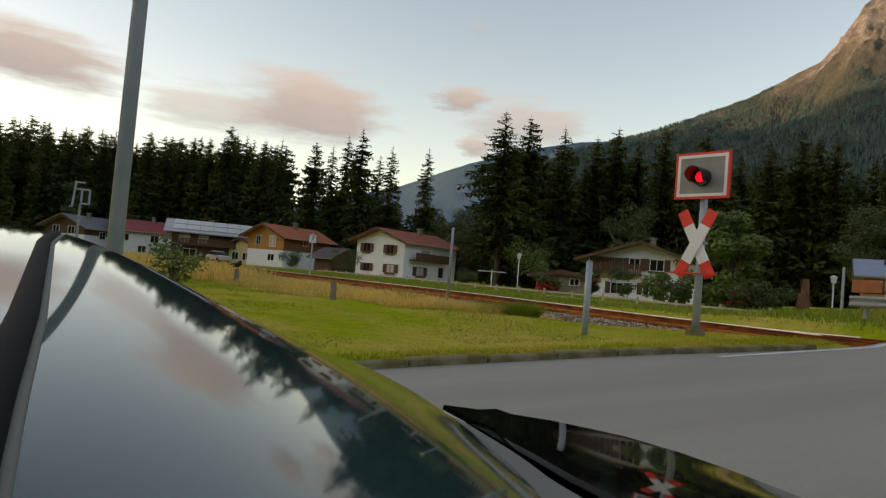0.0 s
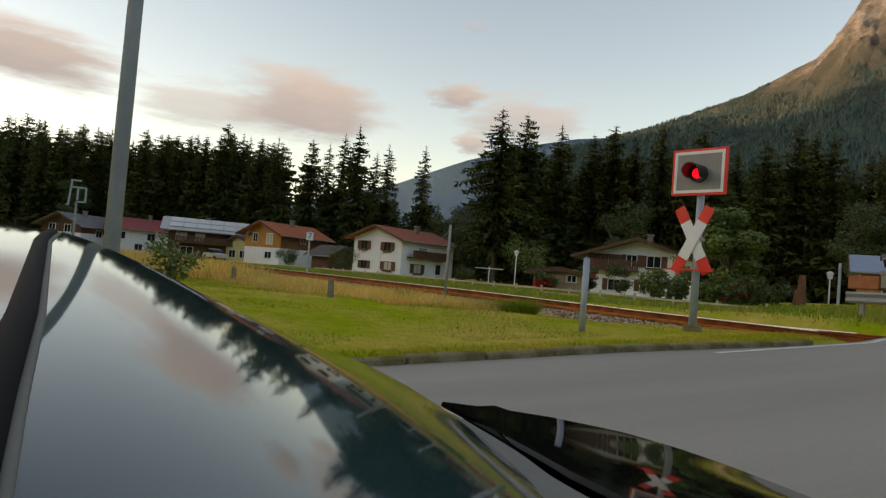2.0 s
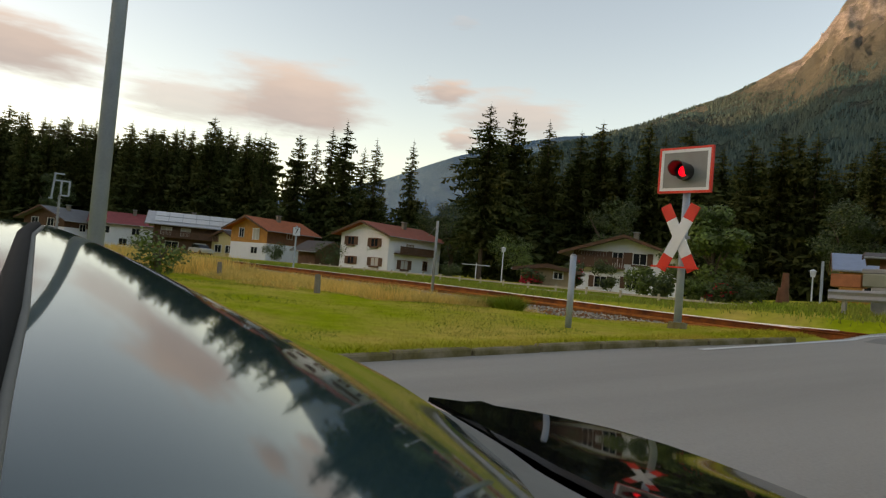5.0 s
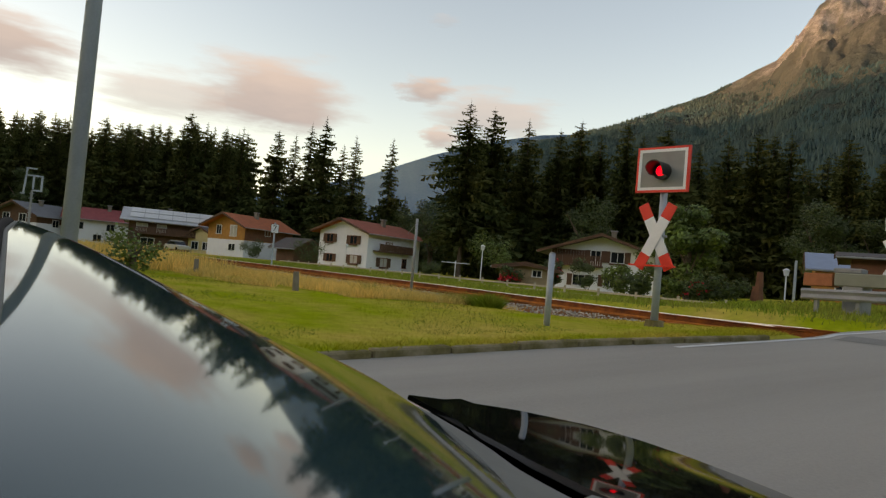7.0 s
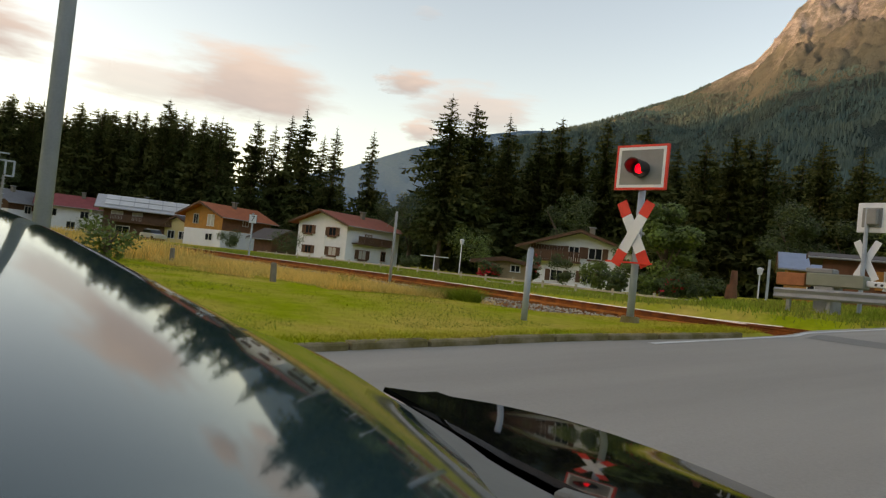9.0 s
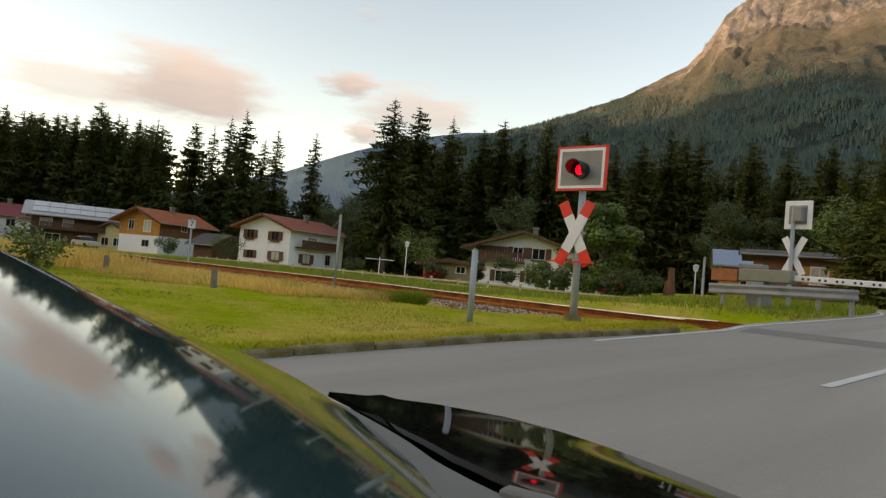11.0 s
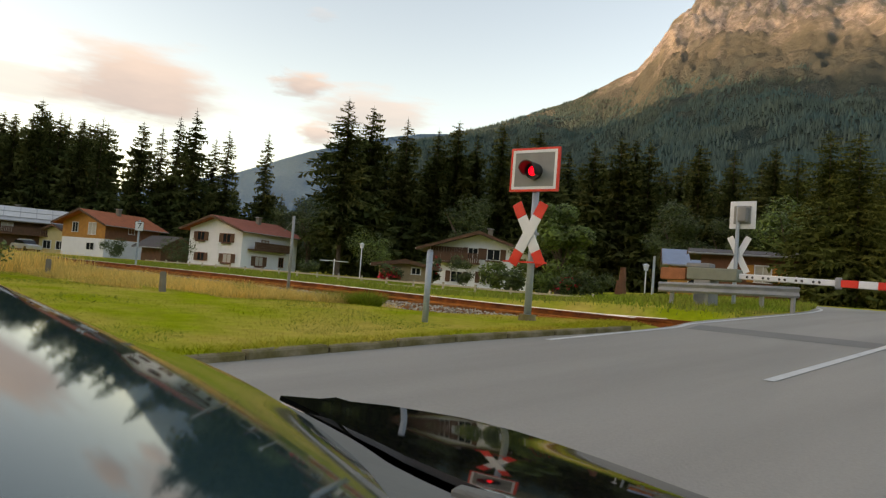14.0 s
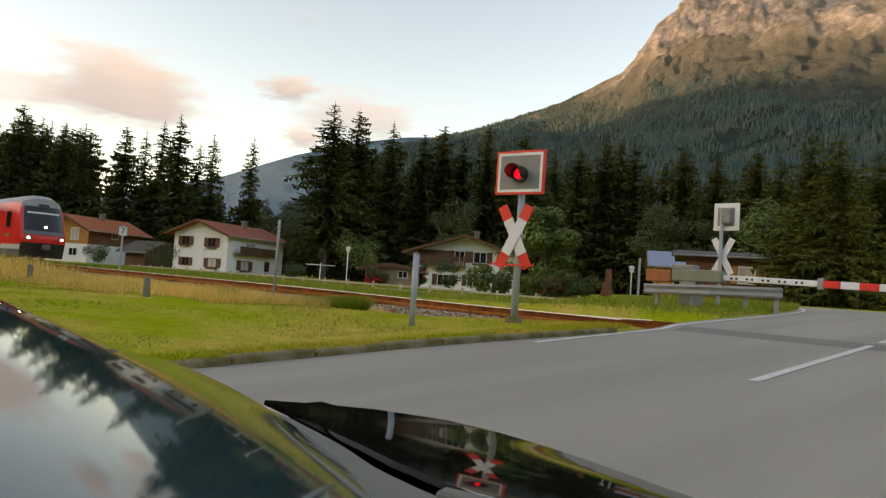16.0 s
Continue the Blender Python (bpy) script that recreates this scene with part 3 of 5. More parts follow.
# ---- trees ----
def conifer_meshes(seed, h, spread, bare, ragged, segs):
    """Trunk and crown of a spruce: whorls of drooping, ragged boughs."""
    rng = random.Random(seed)
    bm = rod(h * 0.012 + 0.05, 0.02, h * 0.98, seg=7)
    V, F = [], []
    levels = int(h * 3.0)
    lobes = [(rng.random() * 6.28, rng.uniform(0.1, 0.95), rng.uniform(-0.35, 0.4)) for _ in range(16)]
    for i in range(levels):
        u0 = i / levels
        k = 9 if u0 < 0.8 else 6
        a0 = rng.random() * 6.28
        for j in range(k):
            if rng.random() < ragged:
                continue
            u = min(0.985, max(0.0, u0 + rng.uniform(-0.022, 0.022)))
            z = h * (bare + (1 - bare) * u ** 0.95)
            r = spread * (1 - u) ** 0.68 + 0.15
            if u < 0.12:
                r *= 0.6 + u * 3
            a = a0 + 6.283 * j / k + rng.uniform(-0.4, 0.4)
            # whole sides of the crown stand out or lie back
            r *= 1 + sum(w * max(0.0, math.cos(a - la)) * math.exp(-((u - lu) / 0.07) ** 2) for la, lu, w in lobes)
            rr = max(0.15, r * rng.uniform(0.4, 1.15))
            ca, sa = math.cos(a), math.sin(a)
            droop = rr * (rng.uniform(-0.05, 0.3) + 0.28 * (1 - u))
            for s in range(segs):
                t0, t1 = s / segs, (s + 1.1) / segs
                wd = rr * (1.15 / segs) * (1 - t0 * 0.5) * rng.uniform(0.5, 1.3)
                zc = z - droop * t0 ** 1.2 + rr * 0.10 * t0 ** 3
                for side in (-1, 1):
                    tip = t1 + rng.uniform(-0.08, 0.16)
                    tm = t0 + rng.uniform(0.3, 0.9) / segs
                    b = len(V)
                    V += [(ca * rr * t0, sa * rr * t0, zc), (ca * rr * tip, sa * rr * tip, z - droop * tip ** 1.2 + rr * 0.10 * tip ** 3),
                          (ca * rr * tm - sa * wd * side, sa * rr * tm + ca * wd * side, zc - wd * rng.uniform(0.1, 1.1))]
                    F.append((b, b + 1, b + 2))
                # hanging twigs under the bough
                tm = t0 + rng.uniform(0.2, 0.9) / segs
                b = len(V)
                hang = rr * rng.uniform(0.12, 0.45) * 4.0 / segs
                V += [(ca * rr * t0, sa * rr * t0, zc), (ca * rr * t1, sa * rr * t1, z - droop * t1 ** 1.2), (ca * rr * tm + rng.uniform(-.25, .25), sa * rr * tm + rng.uniform(-.25, .25), zc - hang)]
                F.append((b, b + 1, b + 2))
    V.append((0, 0, h * 1.02))
    b = len(V)
    V += [(0.09, 0, h * 0.93), (-0.05, 0.08, h * 0.93), (-0.05, -0.08, h * 0.93)]
    F += [(b - 1, b, b + 1), (b - 1, b + 1, b + 2), (b - 1, b + 2, b)]
    return bm, V, F


def make_conifer(seed, h, spread, bare, ragged, label, segs=5, needles=None):
    t = thing("spruce_tree", pose(0, 0, -50), label, "tree", "spruce trees of the valley")
    bm, V, F = conifer_meshes(seed, h, spread, bare, ragged, segs)
    part("trunk", bm, BARK, t)
    raw("crown", V, F, needles or NEEDLE, t)
    return t


def leaf_ball(rng, V, F, c, r, size, n, squash=0.8):
    for _ in range(n):
        d = Vector((rng.gauss(0, 1), rng.gauss(0, 1), rng.gauss(0, 1))).normalized()
        p = Vector(c) + Vector((d.x, d.y, d.z * squash)) * r * rng.uniform(0.55, 1.08)
        a = Vector((rng.uniform(-1, 1), rng.uniform(-1, 1), rng.uniform(-0.6, 0.6))).normalized() * size * rng.uniform(0.6, 1.3)
        q = a.cross(d).normalized() * size * 0.6 if a.cross(d).length > 1e-4 else Vector((0, 0, size * 0.6))
        b = len(V)
        V += [tuple(p - a), tuple(p + q), tuple(p + a), tuple(p - q)]
        F.append((b, b + 1, b + 2, b + 3))


def leafy(name, at, h, w, material, label, category="tree", seed=0, leaves=2200, leaf=0.22, trunk=True, low=0.3, blooms=0):
    rng = random.Random(seed)
    t = thing(name, pose(*at), label, category)
    if trunk:
        bm = rod(w * 0.05 + 0.04, w * 0.03, h * 0.55, seg=8)
        for i in range(6):
            a = i * 1.05 + rng.random()
            rod(w * 0.022 + 0.015, 0.012, h * 0.45, (0, 0, h * (0.22 + 0.04 * i)), (rng.uniform(25, 50), 0, math.degrees(a)), 6, bm)
        part("trunk", bm, BARK, t)
    V, F = [], []
    clumps = 14
    for i in range(clumps):
        u = rng.random()
        z = h * (low + (0.93 - low) * u)
        rad = w * 0.5 * math.sin(math.pi * min(1, 0.25 + 0.7 * (1 - u))) * rng.uniform(0.35, 0.85)
        a = i * 2.4 + rng.random()
        leaf_ball(rng, V, F, (rad * math.cos(a), rad * math.sin(a), z), w * rng.uniform(0.16, 0.27), leaf, leaves // clumps)
    raw("crown", V, F, material, t)
    if blooms:
        V, F = [], []
        for i in range(blooms):
            a, u = rng.random() * 6.28, rng.random()
            leaf_ball(rng, V, F, (w * 0.45 * math.cos(a) * (1 - u * 0.5), w * 0.45 * math.sin(a) * (1 - u * 0.5), h * (0.3 + 0.6 * u)), 0.12, 0.09, 8)
        raw("blossom", V, F, BLOOM_R, t)
    return t


# bearing, elevation of the tip, distance, kind
SKYLINE_LEFT = ((-91.4, 7.4, 175, 0), (-90, 8.0, 170, 1), (-88.5, 8.8, 165, 2), (-86.6, 8.2, 165, 0), (-84.8, 8.5, 160, 1), (-83.4, 8.3, 160, 2), (-81.9, 9.2, 155, 0),
                (-80.4, 8.7, 150, 1), (-79.1, 8.5, 150, 2), (-77.4, 9.3, 148, 0), (-75.9, 10.5, 145, 1), (-74.6, 9.9, 145, 2), (-73.2, 9.7, 142, 0), (-71.8, 9.9, 140, 3))
SKYLINE_MID = ((-69, 10.1, 135, 1), (-67.4, 9.9, 138, 3), (-66.4, 10.9, 135, 3), (-65, 11.6, 132, 2), (-63.7, 9.6, 140, 3), (-62.5, 10.4, 130, 3), (-59.5, 10.6, 125, 3))
SKYLINE_RIGHT = ((-53.0, 14.1, 100, 4), (-51.0, 13.7, 104, 1), (-47.8, 13.0, 110, 2), (-45.2, 12.3, 112, 0), (-43.6, 13.1, 112, 1), (-42.0, 12.2, 114, 2), (-39.8, 13.3, 108, 0), (-38.4, 12.2, 112, 2),
                 (-36.4, 12.7, 110, 1), (-31.9, 12.2, 100, 2), (-30.1, 12.5, 98, 1), (-28.9, 12.3, 100, 0), (-27.6, 12.4, 98, 2))
SKYLINE_FAR = ((-23.6, 12.0, 95, 0), (-21.3, 11.6, 92, 2), (-18.5, 11.8, 85, 0), (-16.6, 11.2, 80, 5), (-14.4, 12.9, 50, 5), (-12.6, 12.7, 48, 5), (-10.2, 11.4, 52, 5), (-8.5, 12.0, 64, 1))


def build_trees():
    kinds = [make_conifer(11, 24, 5.0, 0.06, 0.05, "tall dark green spruce at the forest edge"), make_conifer(12, 24, 5.8, 0.05, 0.08, "broad dark green spruce at the forest edge"),
             make_conifer(13, 24, 4.4, 0.08, 0.10, "slender dark green spruce at the forest edge"), make_conifer(14, 24, 3.9, 0.16, 0.25, "sparse spruce with gaps between its boughs"),
             make_conifer(15, 24, 6.2, 0.20, 0.12, "tall old spruce with a bare lower trunk", 9),
             make_conifer(16, 24, 7.2, 0.05, 0.06, "full olive-green spruce standing before the wood", 9, NEEDLE_L)]
    used = [False] * 6
    rng = random.Random(4)

    def plant(b, d, h, k):
        p = polar(b, d, PLAIN - 0.3)
        s = h * 1.04 / 24.4
        m = Matrix.Translation(p) @ pose(0, 0, 0, rng.uniform(-1, 1), rng.uniform(-1, 1), rng.uniform(0, 360))
        if not used[k]:
            used[k] = True
            kinds[k].matrix_basis = m @ Matrix.Diagonal((s * 0.95, s * 0.95, s, 1))
            return
        c = copy_thing(kinds[k], m)
        c.scale = (s * rng.uniform(0.85, 1.1), s * rng.uniform(0.85, 1.1), s)

    for b, e, d, k in SKYLINE_LEFT + SKYLINE_MID + SKYLINE_RIGHT + SKYLINE_FAR:
        plant(b, d, d * math.tan(radians(e)) + 0.9, k)
    # the wood behind the first row
    for i in range(64):
        b = -95 + 23.5 * i / 63 + rng.uniform(-0.3, 0.3)
        d = rng.uniform(150, 195)
        plant(b, d, d * math.tan(radians(rng.uniform(7.5, 9.0) + max(0, (b + 84) * 0.10))) + 1, rng.choice((0, 1, 2)))
    for i in range(46):
        b = -52.5 + 44 * i / 45 + rng.uniform(-0.4, 0.4)
        d = rng.uniform(104, 135)
        plant(b, d, d * math.tan(radians(rng.uniform(8.8, 11.4))) + 1, rng.choice((0, 1, 2)))
    for i in range(16):
        b = -71 + 18 * i / 15 + rng.uniform(-0.4, 0.4)
        d = rng.uniform(150, 180)
        plant(b, d, d * math.tan(radians(rng.uniform(4.5, 6.5))) + 1, rng.choice((0, 1, 2)))
    # trees out of the camera's sight that close the place and stand in the car's reflections
    for i in range(40):
        b = -98 - 150 * i / 39 + rng.uniform(-1, 1)
        d = rng.uniform(70, 120)
        plant(b, d, rng.uniform(17, 25), rng.choice((0, 1, 2)))
    for i in range(14):
        b = 0 + 100 * i / 13 + rng.uniform(-1, 1)
        d = rng.uniform(60, 110)
        plant(b, d, rng.uniform(16, 22), rng.choice((0, 1, 2)))
    # broadleaved trees and shrubs
    for i, (b, d, h, w, dk) in enumerate(((-34.4, 46, 6.2, 4.2, 0), (-25.2, 84, 12.0, 7.5, 1), (-21.5, 84, 10, 6.5, 1), (-17.0, 66, 10.5, 7, 0), (-42.6, 95, 13, 8, 1),
                                          (-57.5, 120, 11, 7, 1), (-61.5, 122, 8, 8, 1), (-55.5, 110, 12, 8, 1), (-86.5, 150, 13, 7, 1))):
        leafy("broadleaf_tree", (*polar(b, d).xy, PLAIN - 0.1), h, w, LEAF_D if dk else LEAF, "leafy green tree before the dark spruce wood", seed=i, leaves=6500, leaf=0.15)
    for i, (b, d, h, w, red) in enumerate(((-50.3, 62, 4.6, 4.0, 0), (-48.6, 55, 1.5, 2.0, 170), (-44.9, 58, 2.9, 1.6, 22), (-39.7, 45, 2.0, 2.1, 0), (-38.2, 42, 1.5, 1.8, 0), (-42.4, 58, 2.8, 2.2, 0),
                                           (-37.6, 50, 4.2, 2.0, 0), (-31.8, 44, 2.2, 2.6, 0), (-33.6, 44, 1.7, 2.2, 26), (-35.6, 44, 1.5, 1.8, 0), (-70.2, 98, 2.6, 3.4, 0), (-65.6, 88, 3.2, 4.5, 0),
                                           (-46.3, 62, 2.0, 2.2, 0), (-80.2, 118, 2.0, 8, 0), (-55.5, 80, 1.6, 3, 0))):
        leafy("shrub", (*polar(b, d).xy, PLAIN - 0.1), h, w, LEAF_D if i % 3 else LEAF, "garden shrub with red blossom" if red else "dense green garden shrub", "shrub", 40 + i, 1800, 0.09, False, 0.2, red)
    leafy("shrub", (-17.5, 3.4, 0.45), 0.95, 1.5, LEAF, "scrubby green bush in the dry grass", "shrub", 77, 700, 0.06, True, 0.2)


# ---- houses ----
def window_part(parent, at, rz, w, h, shutters=None, curtain=False, box_flowers=False, frame_m=None):
    """A window on a wall: frame, pane, and where seen shutters and a flower box. rz turns it round its wall."""
    base = pose(*at, 0, 0, rz)

    def add(name, bm, m, par=None):
        bmesh.ops.transform(bm, matrix=base, verts=bm.verts)
        return part(name, bm, m, par or parent)
    fm = frame_m or SIGN_W
    bm = box(w + 0.16, 0.1, 0.09, (0, -0.03, h / 2 + 0.03))
    box(w + 0.22, 0.16, 0.07, (0, -0.05, -h / 2 - 0.03), bm=bm)
    for s in (-1, 1):
        box(0.09, 0.1, h, (s * (w / 2 + 0.03), -0.03, 0), bm=bm)
    box(0.06, 0.07, h, (0, -0.025, 0), bm=bm)
    win = add("window", bm, fm)
    add("pane", box(w, 0.04, h, (0, -0.005, 0)), CURTAIN if curtain else PANE, win)
    if shutters:
        for s in (-1, 1):
            add("shutter", box(w * 0.46, 0.06, h + 0.1, (s * (w * 0.5 + w * 0.27), -0.05, 0), bev=0.012), shutters, win)
    if box_flowers:
        add("flower_box", box(w + 0.3, 0.24, 0.2, (0, -0.2, -h / 2 - 0.16), bev=0.02), WOOD_B, win)
    return win


def cladding(t, at, size, material, boards):
    """Upright boards nailed over a stretch of wall; size: along x, along y, height."""
    clad = new("timber_cladding")
    clad.parent = t
    along = 0 if size[0] > size[1] else 1
    step = size[along] / boards
    for i in range(boards):
        p = list(at)
        p[along] += (i + 0.5) * step - size[along] / 2
        d = [size[0], size[1], size[2]]
        d[along] = step - 0.02
        part("board", box(*d, p), material, clad)


def house(label, origin, rz, w, length, eave, ridge, walls, roof, over=0.9, upper=None, split=2.7, windows=(), balcony=None, chimney=None, shutters=None, panels=False, fm=None):
    """A gabled house. Its gable looks along -y, its long side runs along y; windows: (side, along, height, w, h, kind)."""
    t = thing("house", pose(*origin, 0, 0, rz), label, "house")
    hw = w / 2
    if upper:
        part("wall", prism(((-hw, -0.6), (hw, -0.6), (hw, split), (-hw, split)), 0, length), walls, t)
        part("upper_wall", prism(((-hw - 0.02, split), (hw + 0.02, split), (hw + 0.02, eave), (0, ridge - 0.05), (-hw - 0.02, eave)), -0.02, length + 0.02), upper, t)
    else:
        part("wall", prism(((-hw, -0.6), (hw, -0.6), (hw, eave), (0, ridge - 0.05), (-hw, eave)), 0, length), walls, t)
    slope = (ridge - eave) / hw
    ex = hw + over
    rf = part("roof", prism(((-ex, eave - slope * over), (0, ridge), (ex, eave - slope * over), (ex, eave - slope * over + 0.2), (0, ridge + 0.24), (-ex, eave - slope * over + 0.2)), -over * 1.1, length + over * 0.8), roof, t)
    for y in (-over * 1.1 - 0.04, length + over * 0.8 + 0.04):
        part("verge_board", prism(((-ex, eave - slope * over - 0.06), (0, ridge - 0.06), (ex, eave - slope * over - 0.06), (ex, eave - slope * over + 0.23), (0, ridge + 0.27), (-ex, eave - slope * over + 0.23)), y - 0.03, y + 0.03), WOOD_B, rf)
    for side in (-1, 1):
        part("gutter", rod(0.07, 0.07, length + over * 1.8, (side * (ex + 0.05), -over * 1.05, eave - slope * over + 0.1), (-90, 0, 0), 6), GALV_D, rf)
    ang = math.degrees(math.atan(slope))
    if panels:
        k = 6
        for r in range(2):
            for c in range(k):
                xx = hw * (0.28 + 0.52 * r)
                part("solar_panel", box(hw * 0.48, length / k * 0.94, 0.06, (xx, length * (c + 0.5) / k, ridge - slope * xx + 0.33), (0, ang, 0)), SOLAR, rf)
    if chimney:
        cx, cy = chimney
        ch = part("chimney", box(0.55, 0.65, 1.3, (cx, cy, ridge - slope * abs(cx) + 0.5), bev=0.03), WOOD_G, rf)
        part("chimney_cap", box(0.75, 0.85, 0.1, (cx, cy, ridge - slope * abs(cx) + 1.2)), SIGN_G, ch)
    for side, a, z, ww, hh, kind in windows:
        at, r = ((a, -0.03, z), 0) if side == "g" else ((hw + 0.03, a, z), 90)
        window_part(t, at, r, ww, hh, shutters if kind & 1 else None, bool(kind & 2), bool(kind & 4), fm)
    if balcony:
        side, a0, a1, z = balcony
        bl = new("balcony")
        bl.parent = t
        bl.matrix_basis = pose(0, 0, z) if side == "g" else pose(hw, 0, z, 0, 0, 90)
        L = a1 - a0
        part("balcony_floor", box(L, 1.2, 0.16, ((a0 + a1) / 2, -0.6, 0)), WOOD_B, bl)
        part("handrail", box(L, 0.1, 0.1, ((a0 + a1) / 2, -1.15, 1.0)), WOOD_B, bl)
        nb = int(L / 0.22)
        for i in range(nb):
            part("baluster", box(0.17, 0.04, 0.95, (a0 + (i + 0.5) * L / nb, -1.14, 0.52)), WOOD_B, bl)
    return t


def corner_at(bearing, dist, rz, w, z=PLAIN):
    """The house's origin, from the place of its near right corner."""
    p = polar(bearing, dist)
    r = radians(rz)
    return (p.x - math.cos(r) * w / 2, p.y - math.sin(r) * w / 2, z)


ROOF_L = mat("light_grey_roof", (0.42, 0.43, 0.44), 0.6, 0.12, 1.5, 0.3)


def build_houses():
    house("white plastered house with a red tiled roof and brown shutters", corner_at(-60.84, 93, 20, 9.2, 0.5), 20, 9.2, 12, 5.05, 6.65, PLASTER, TILE_R, 1.0,
          windows=(("g", -2.5, 4.0, 1.3, 1.1, 5), ("g", 2.0, 3.9, 1.3, 1.1, 5), ("g", -2.3, 1.2, 1.2, 1.0, 1), ("g", 2.3, 1.2, 1.4, 1.1, 7), ("s", 3.6, 1.1, 1.6, 1.2, 7), ("s", 8.4, 1.2, 0.9, 1.3, 0), ("s", 4.6, 3.6, 1.4, 0.8, 2)),
          balcony=("s", 1.2, 9.0, 2.6), chimney=(1.2, 7.0), shutters=WOOD_B, fm=WOOD_R)
    orange = house("alpine house of orange timber over white plaster with an orange roof", corner_at(-70.9, 110, 26, 8.0, 0.6), 26, 8.0, 11, 4.9, 6.6, PLASTER, TILE_O, 1.1, upper=WOOD_O, split=2.6,
          windows=(("g", -1.6, 4.1, 1.0, 1.4, 0), ("g", 1.6, 4.0, 1.3, 1.7, 2), ("g", 1.5, 1.4, 1.4, 1.0, 0), ("s", 2.6, 1.3, 1.6, 1.1, 0), ("s", 8.0, 1.3, 1.2, 1.0, 0), ("s", 5.0, 4.2, 1.2, 1.0, 0)),
          chimney=(0.8, 5.5))
    cladding(orange, (4.05, 5.5, 3.75), (0.06, 11.0, 2.1), WOOD_R, 22)
    house("dark timber house with a broad roof of pale solar panels", (*(polar(-79.4, 126).xy), 0.6), -14, 9.5, 13, 4.7, 6.5, WOOD_B, ROOF_L, 1.2, panels=True,
          windows=(("s", 2.0, 3.4, 1.6, 1.2, 2), ("s", 5.0, 3.4, 1.4, 1.2, 2), ("s", 3.0, 1.1, 2.0, 1.2, 0), ("s", 7.5, 1.1, 1.6, 1.2, 2), ("s", 10.5, 3.4, 1.3, 1.1, 0)), balcony=("s", 1.0, 12, 2.4), chimney=(-1.5, 6))
    house("low house wing with cream plaster and dark roof", (*(polar(-74.2, 119).xy), 0.6), 30, 5.5, 6, 3.0, 4.2, PLASTER_Y, ROOF_D, 0.6, windows=(("g", -1.2, 1.2, 1.4, 1.2, 0), ("g", 1.2, 1.2, 1.4, 1.2, 0)))
    house("house with a crimson tiled roof and pale walls", (*(polar(-83.6, 140).xy), 0.6), -10, 8, 11, 4.4, 6.2, PLASTER, TILE_P, 0.9, windows=(("s", 2, 3.0, 1.3, 1.2, 0), ("s", 7, 3.0, 1.3, 1.2, 0), ("s", 5, 1.0, 1.3, 1.2, 0)), chimney=(0.6, 6.5))
    house("house with a dark grey roof beside the wood", corner_at(-85.6, 135, 40, 9, 0.4), 40, 9, 12, 4.3, 6.2, PLASTER, ROOF_G, 1.1, upper=WOOD_B, split=2.9, windows=(("g", -2, 3.6, 1.4, 1.3, 0), ("g", 1.5, 3.6, 1.4, 1.3, 0), ("s", 4, 3, 1.3, 1.2, 0)), chimney=(1.0, 4))
    house("dark timber barn with a low brown roof", (*(polar(-65.9, 104).xy), 0.5), 112, 5.0, 3.6, 2.3, 3.5, WOOD_B, ROOF_D, 1.0, windows=(("s", 1.8, 1.2, 1.2, 0.8, 0),))
    dark = house("white house with a dark overhanging roof and climbing plants", (*(polar(-41.2, 72).xy), 0.5), 36, 10.5, 11, 4.0, 5.7, PLASTER, ROOF_D, 1.3,
          windows=(("g", 1.6, 3.6, 1.3, 1.1, 5), ("g", -2.2, 1.0, 1.2, 1.1, 1), ("g", 1.0, 1.1, 1.2, 1.1, 1), ("g", -0.6, 3.6, 1.0, 1.1, 1)), chimney=(0.8, 4), balcony=("g", -4.8, 0.2, 2.5), shutters=WOOD_B)
    cladding(dark, (-3.2, -0.05, 3.4), (4.0, 0.06, 1.5), WOOD_B, 14)
    house("low timber shed with a flat grey roof", (*(polar(-47.3, 56).xy), 0.4), 42, 4.4, 4, 1.5, 1.85, SHED_W, ROOF_G, 0.6, windows=(("g", 0.9, 1.2, 0.7, 0.5, 0),))
    house("small orange timber cabin with a blue metal roof", (*(polar(-25.6, 66).xy), 0.9), -62, 6, 6, 3.2, 4.4, WOOD_O, ROOF_B, 0.7, windows=(("s", 2, 1.8, 1.0, 1.0, 0),))
    house("long red-brown timber building with a dark shallow roof", (*(polar(-23.2, 54).xy), 1.3), -68, 6, 8.2, 3.0, 3.35, WOOD_R, ROOF_D, 0.8, windows=(("s", 4.0, 1.8, 1.0, 1.1, 3), ("s", 6.0, 1.8, 1.0, 1.1, 3)), shutters=WOOD_O)
    house("white plastered outbuilding with a dark roof", (*(polar(-15.6, 54).xy), 1.3), -68, 5, 5, 2.4, 3.2, PLASTER, ROOF_D, 0.5)


build_mountains()
build_clouds()
build_trees()
build_houses()


# ---- the crossing ----
def cross_arms(t, at, face, m_mid, m_end, scale=1.0, back=False):
    """A warning cross: two crossed boards, red at their ends in front."""
    x, y, z = at
    L, w = 1.28 * scale, 0.2 * scale
    for k, s in enumerate((-1, 1)):
        a = s * 27
        off = -0.03 * face * (k + 1)
        mid = part("cross_arm", box(w, 0.02, L * (1.0 if back else 0.56), (x, y + off, z), (0, a, 0), 0.004), m_mid, t)
        if not back:
            for e in (-1, 1):
                d = L * 0.39 * e
                part("arm_end", box(w, 0.02, L * 0.22, (x + d * math.sin(radians(a)), y + off, z + d * math.cos(radians(a))), (0, a, 0), 0.004), m_end, mid)


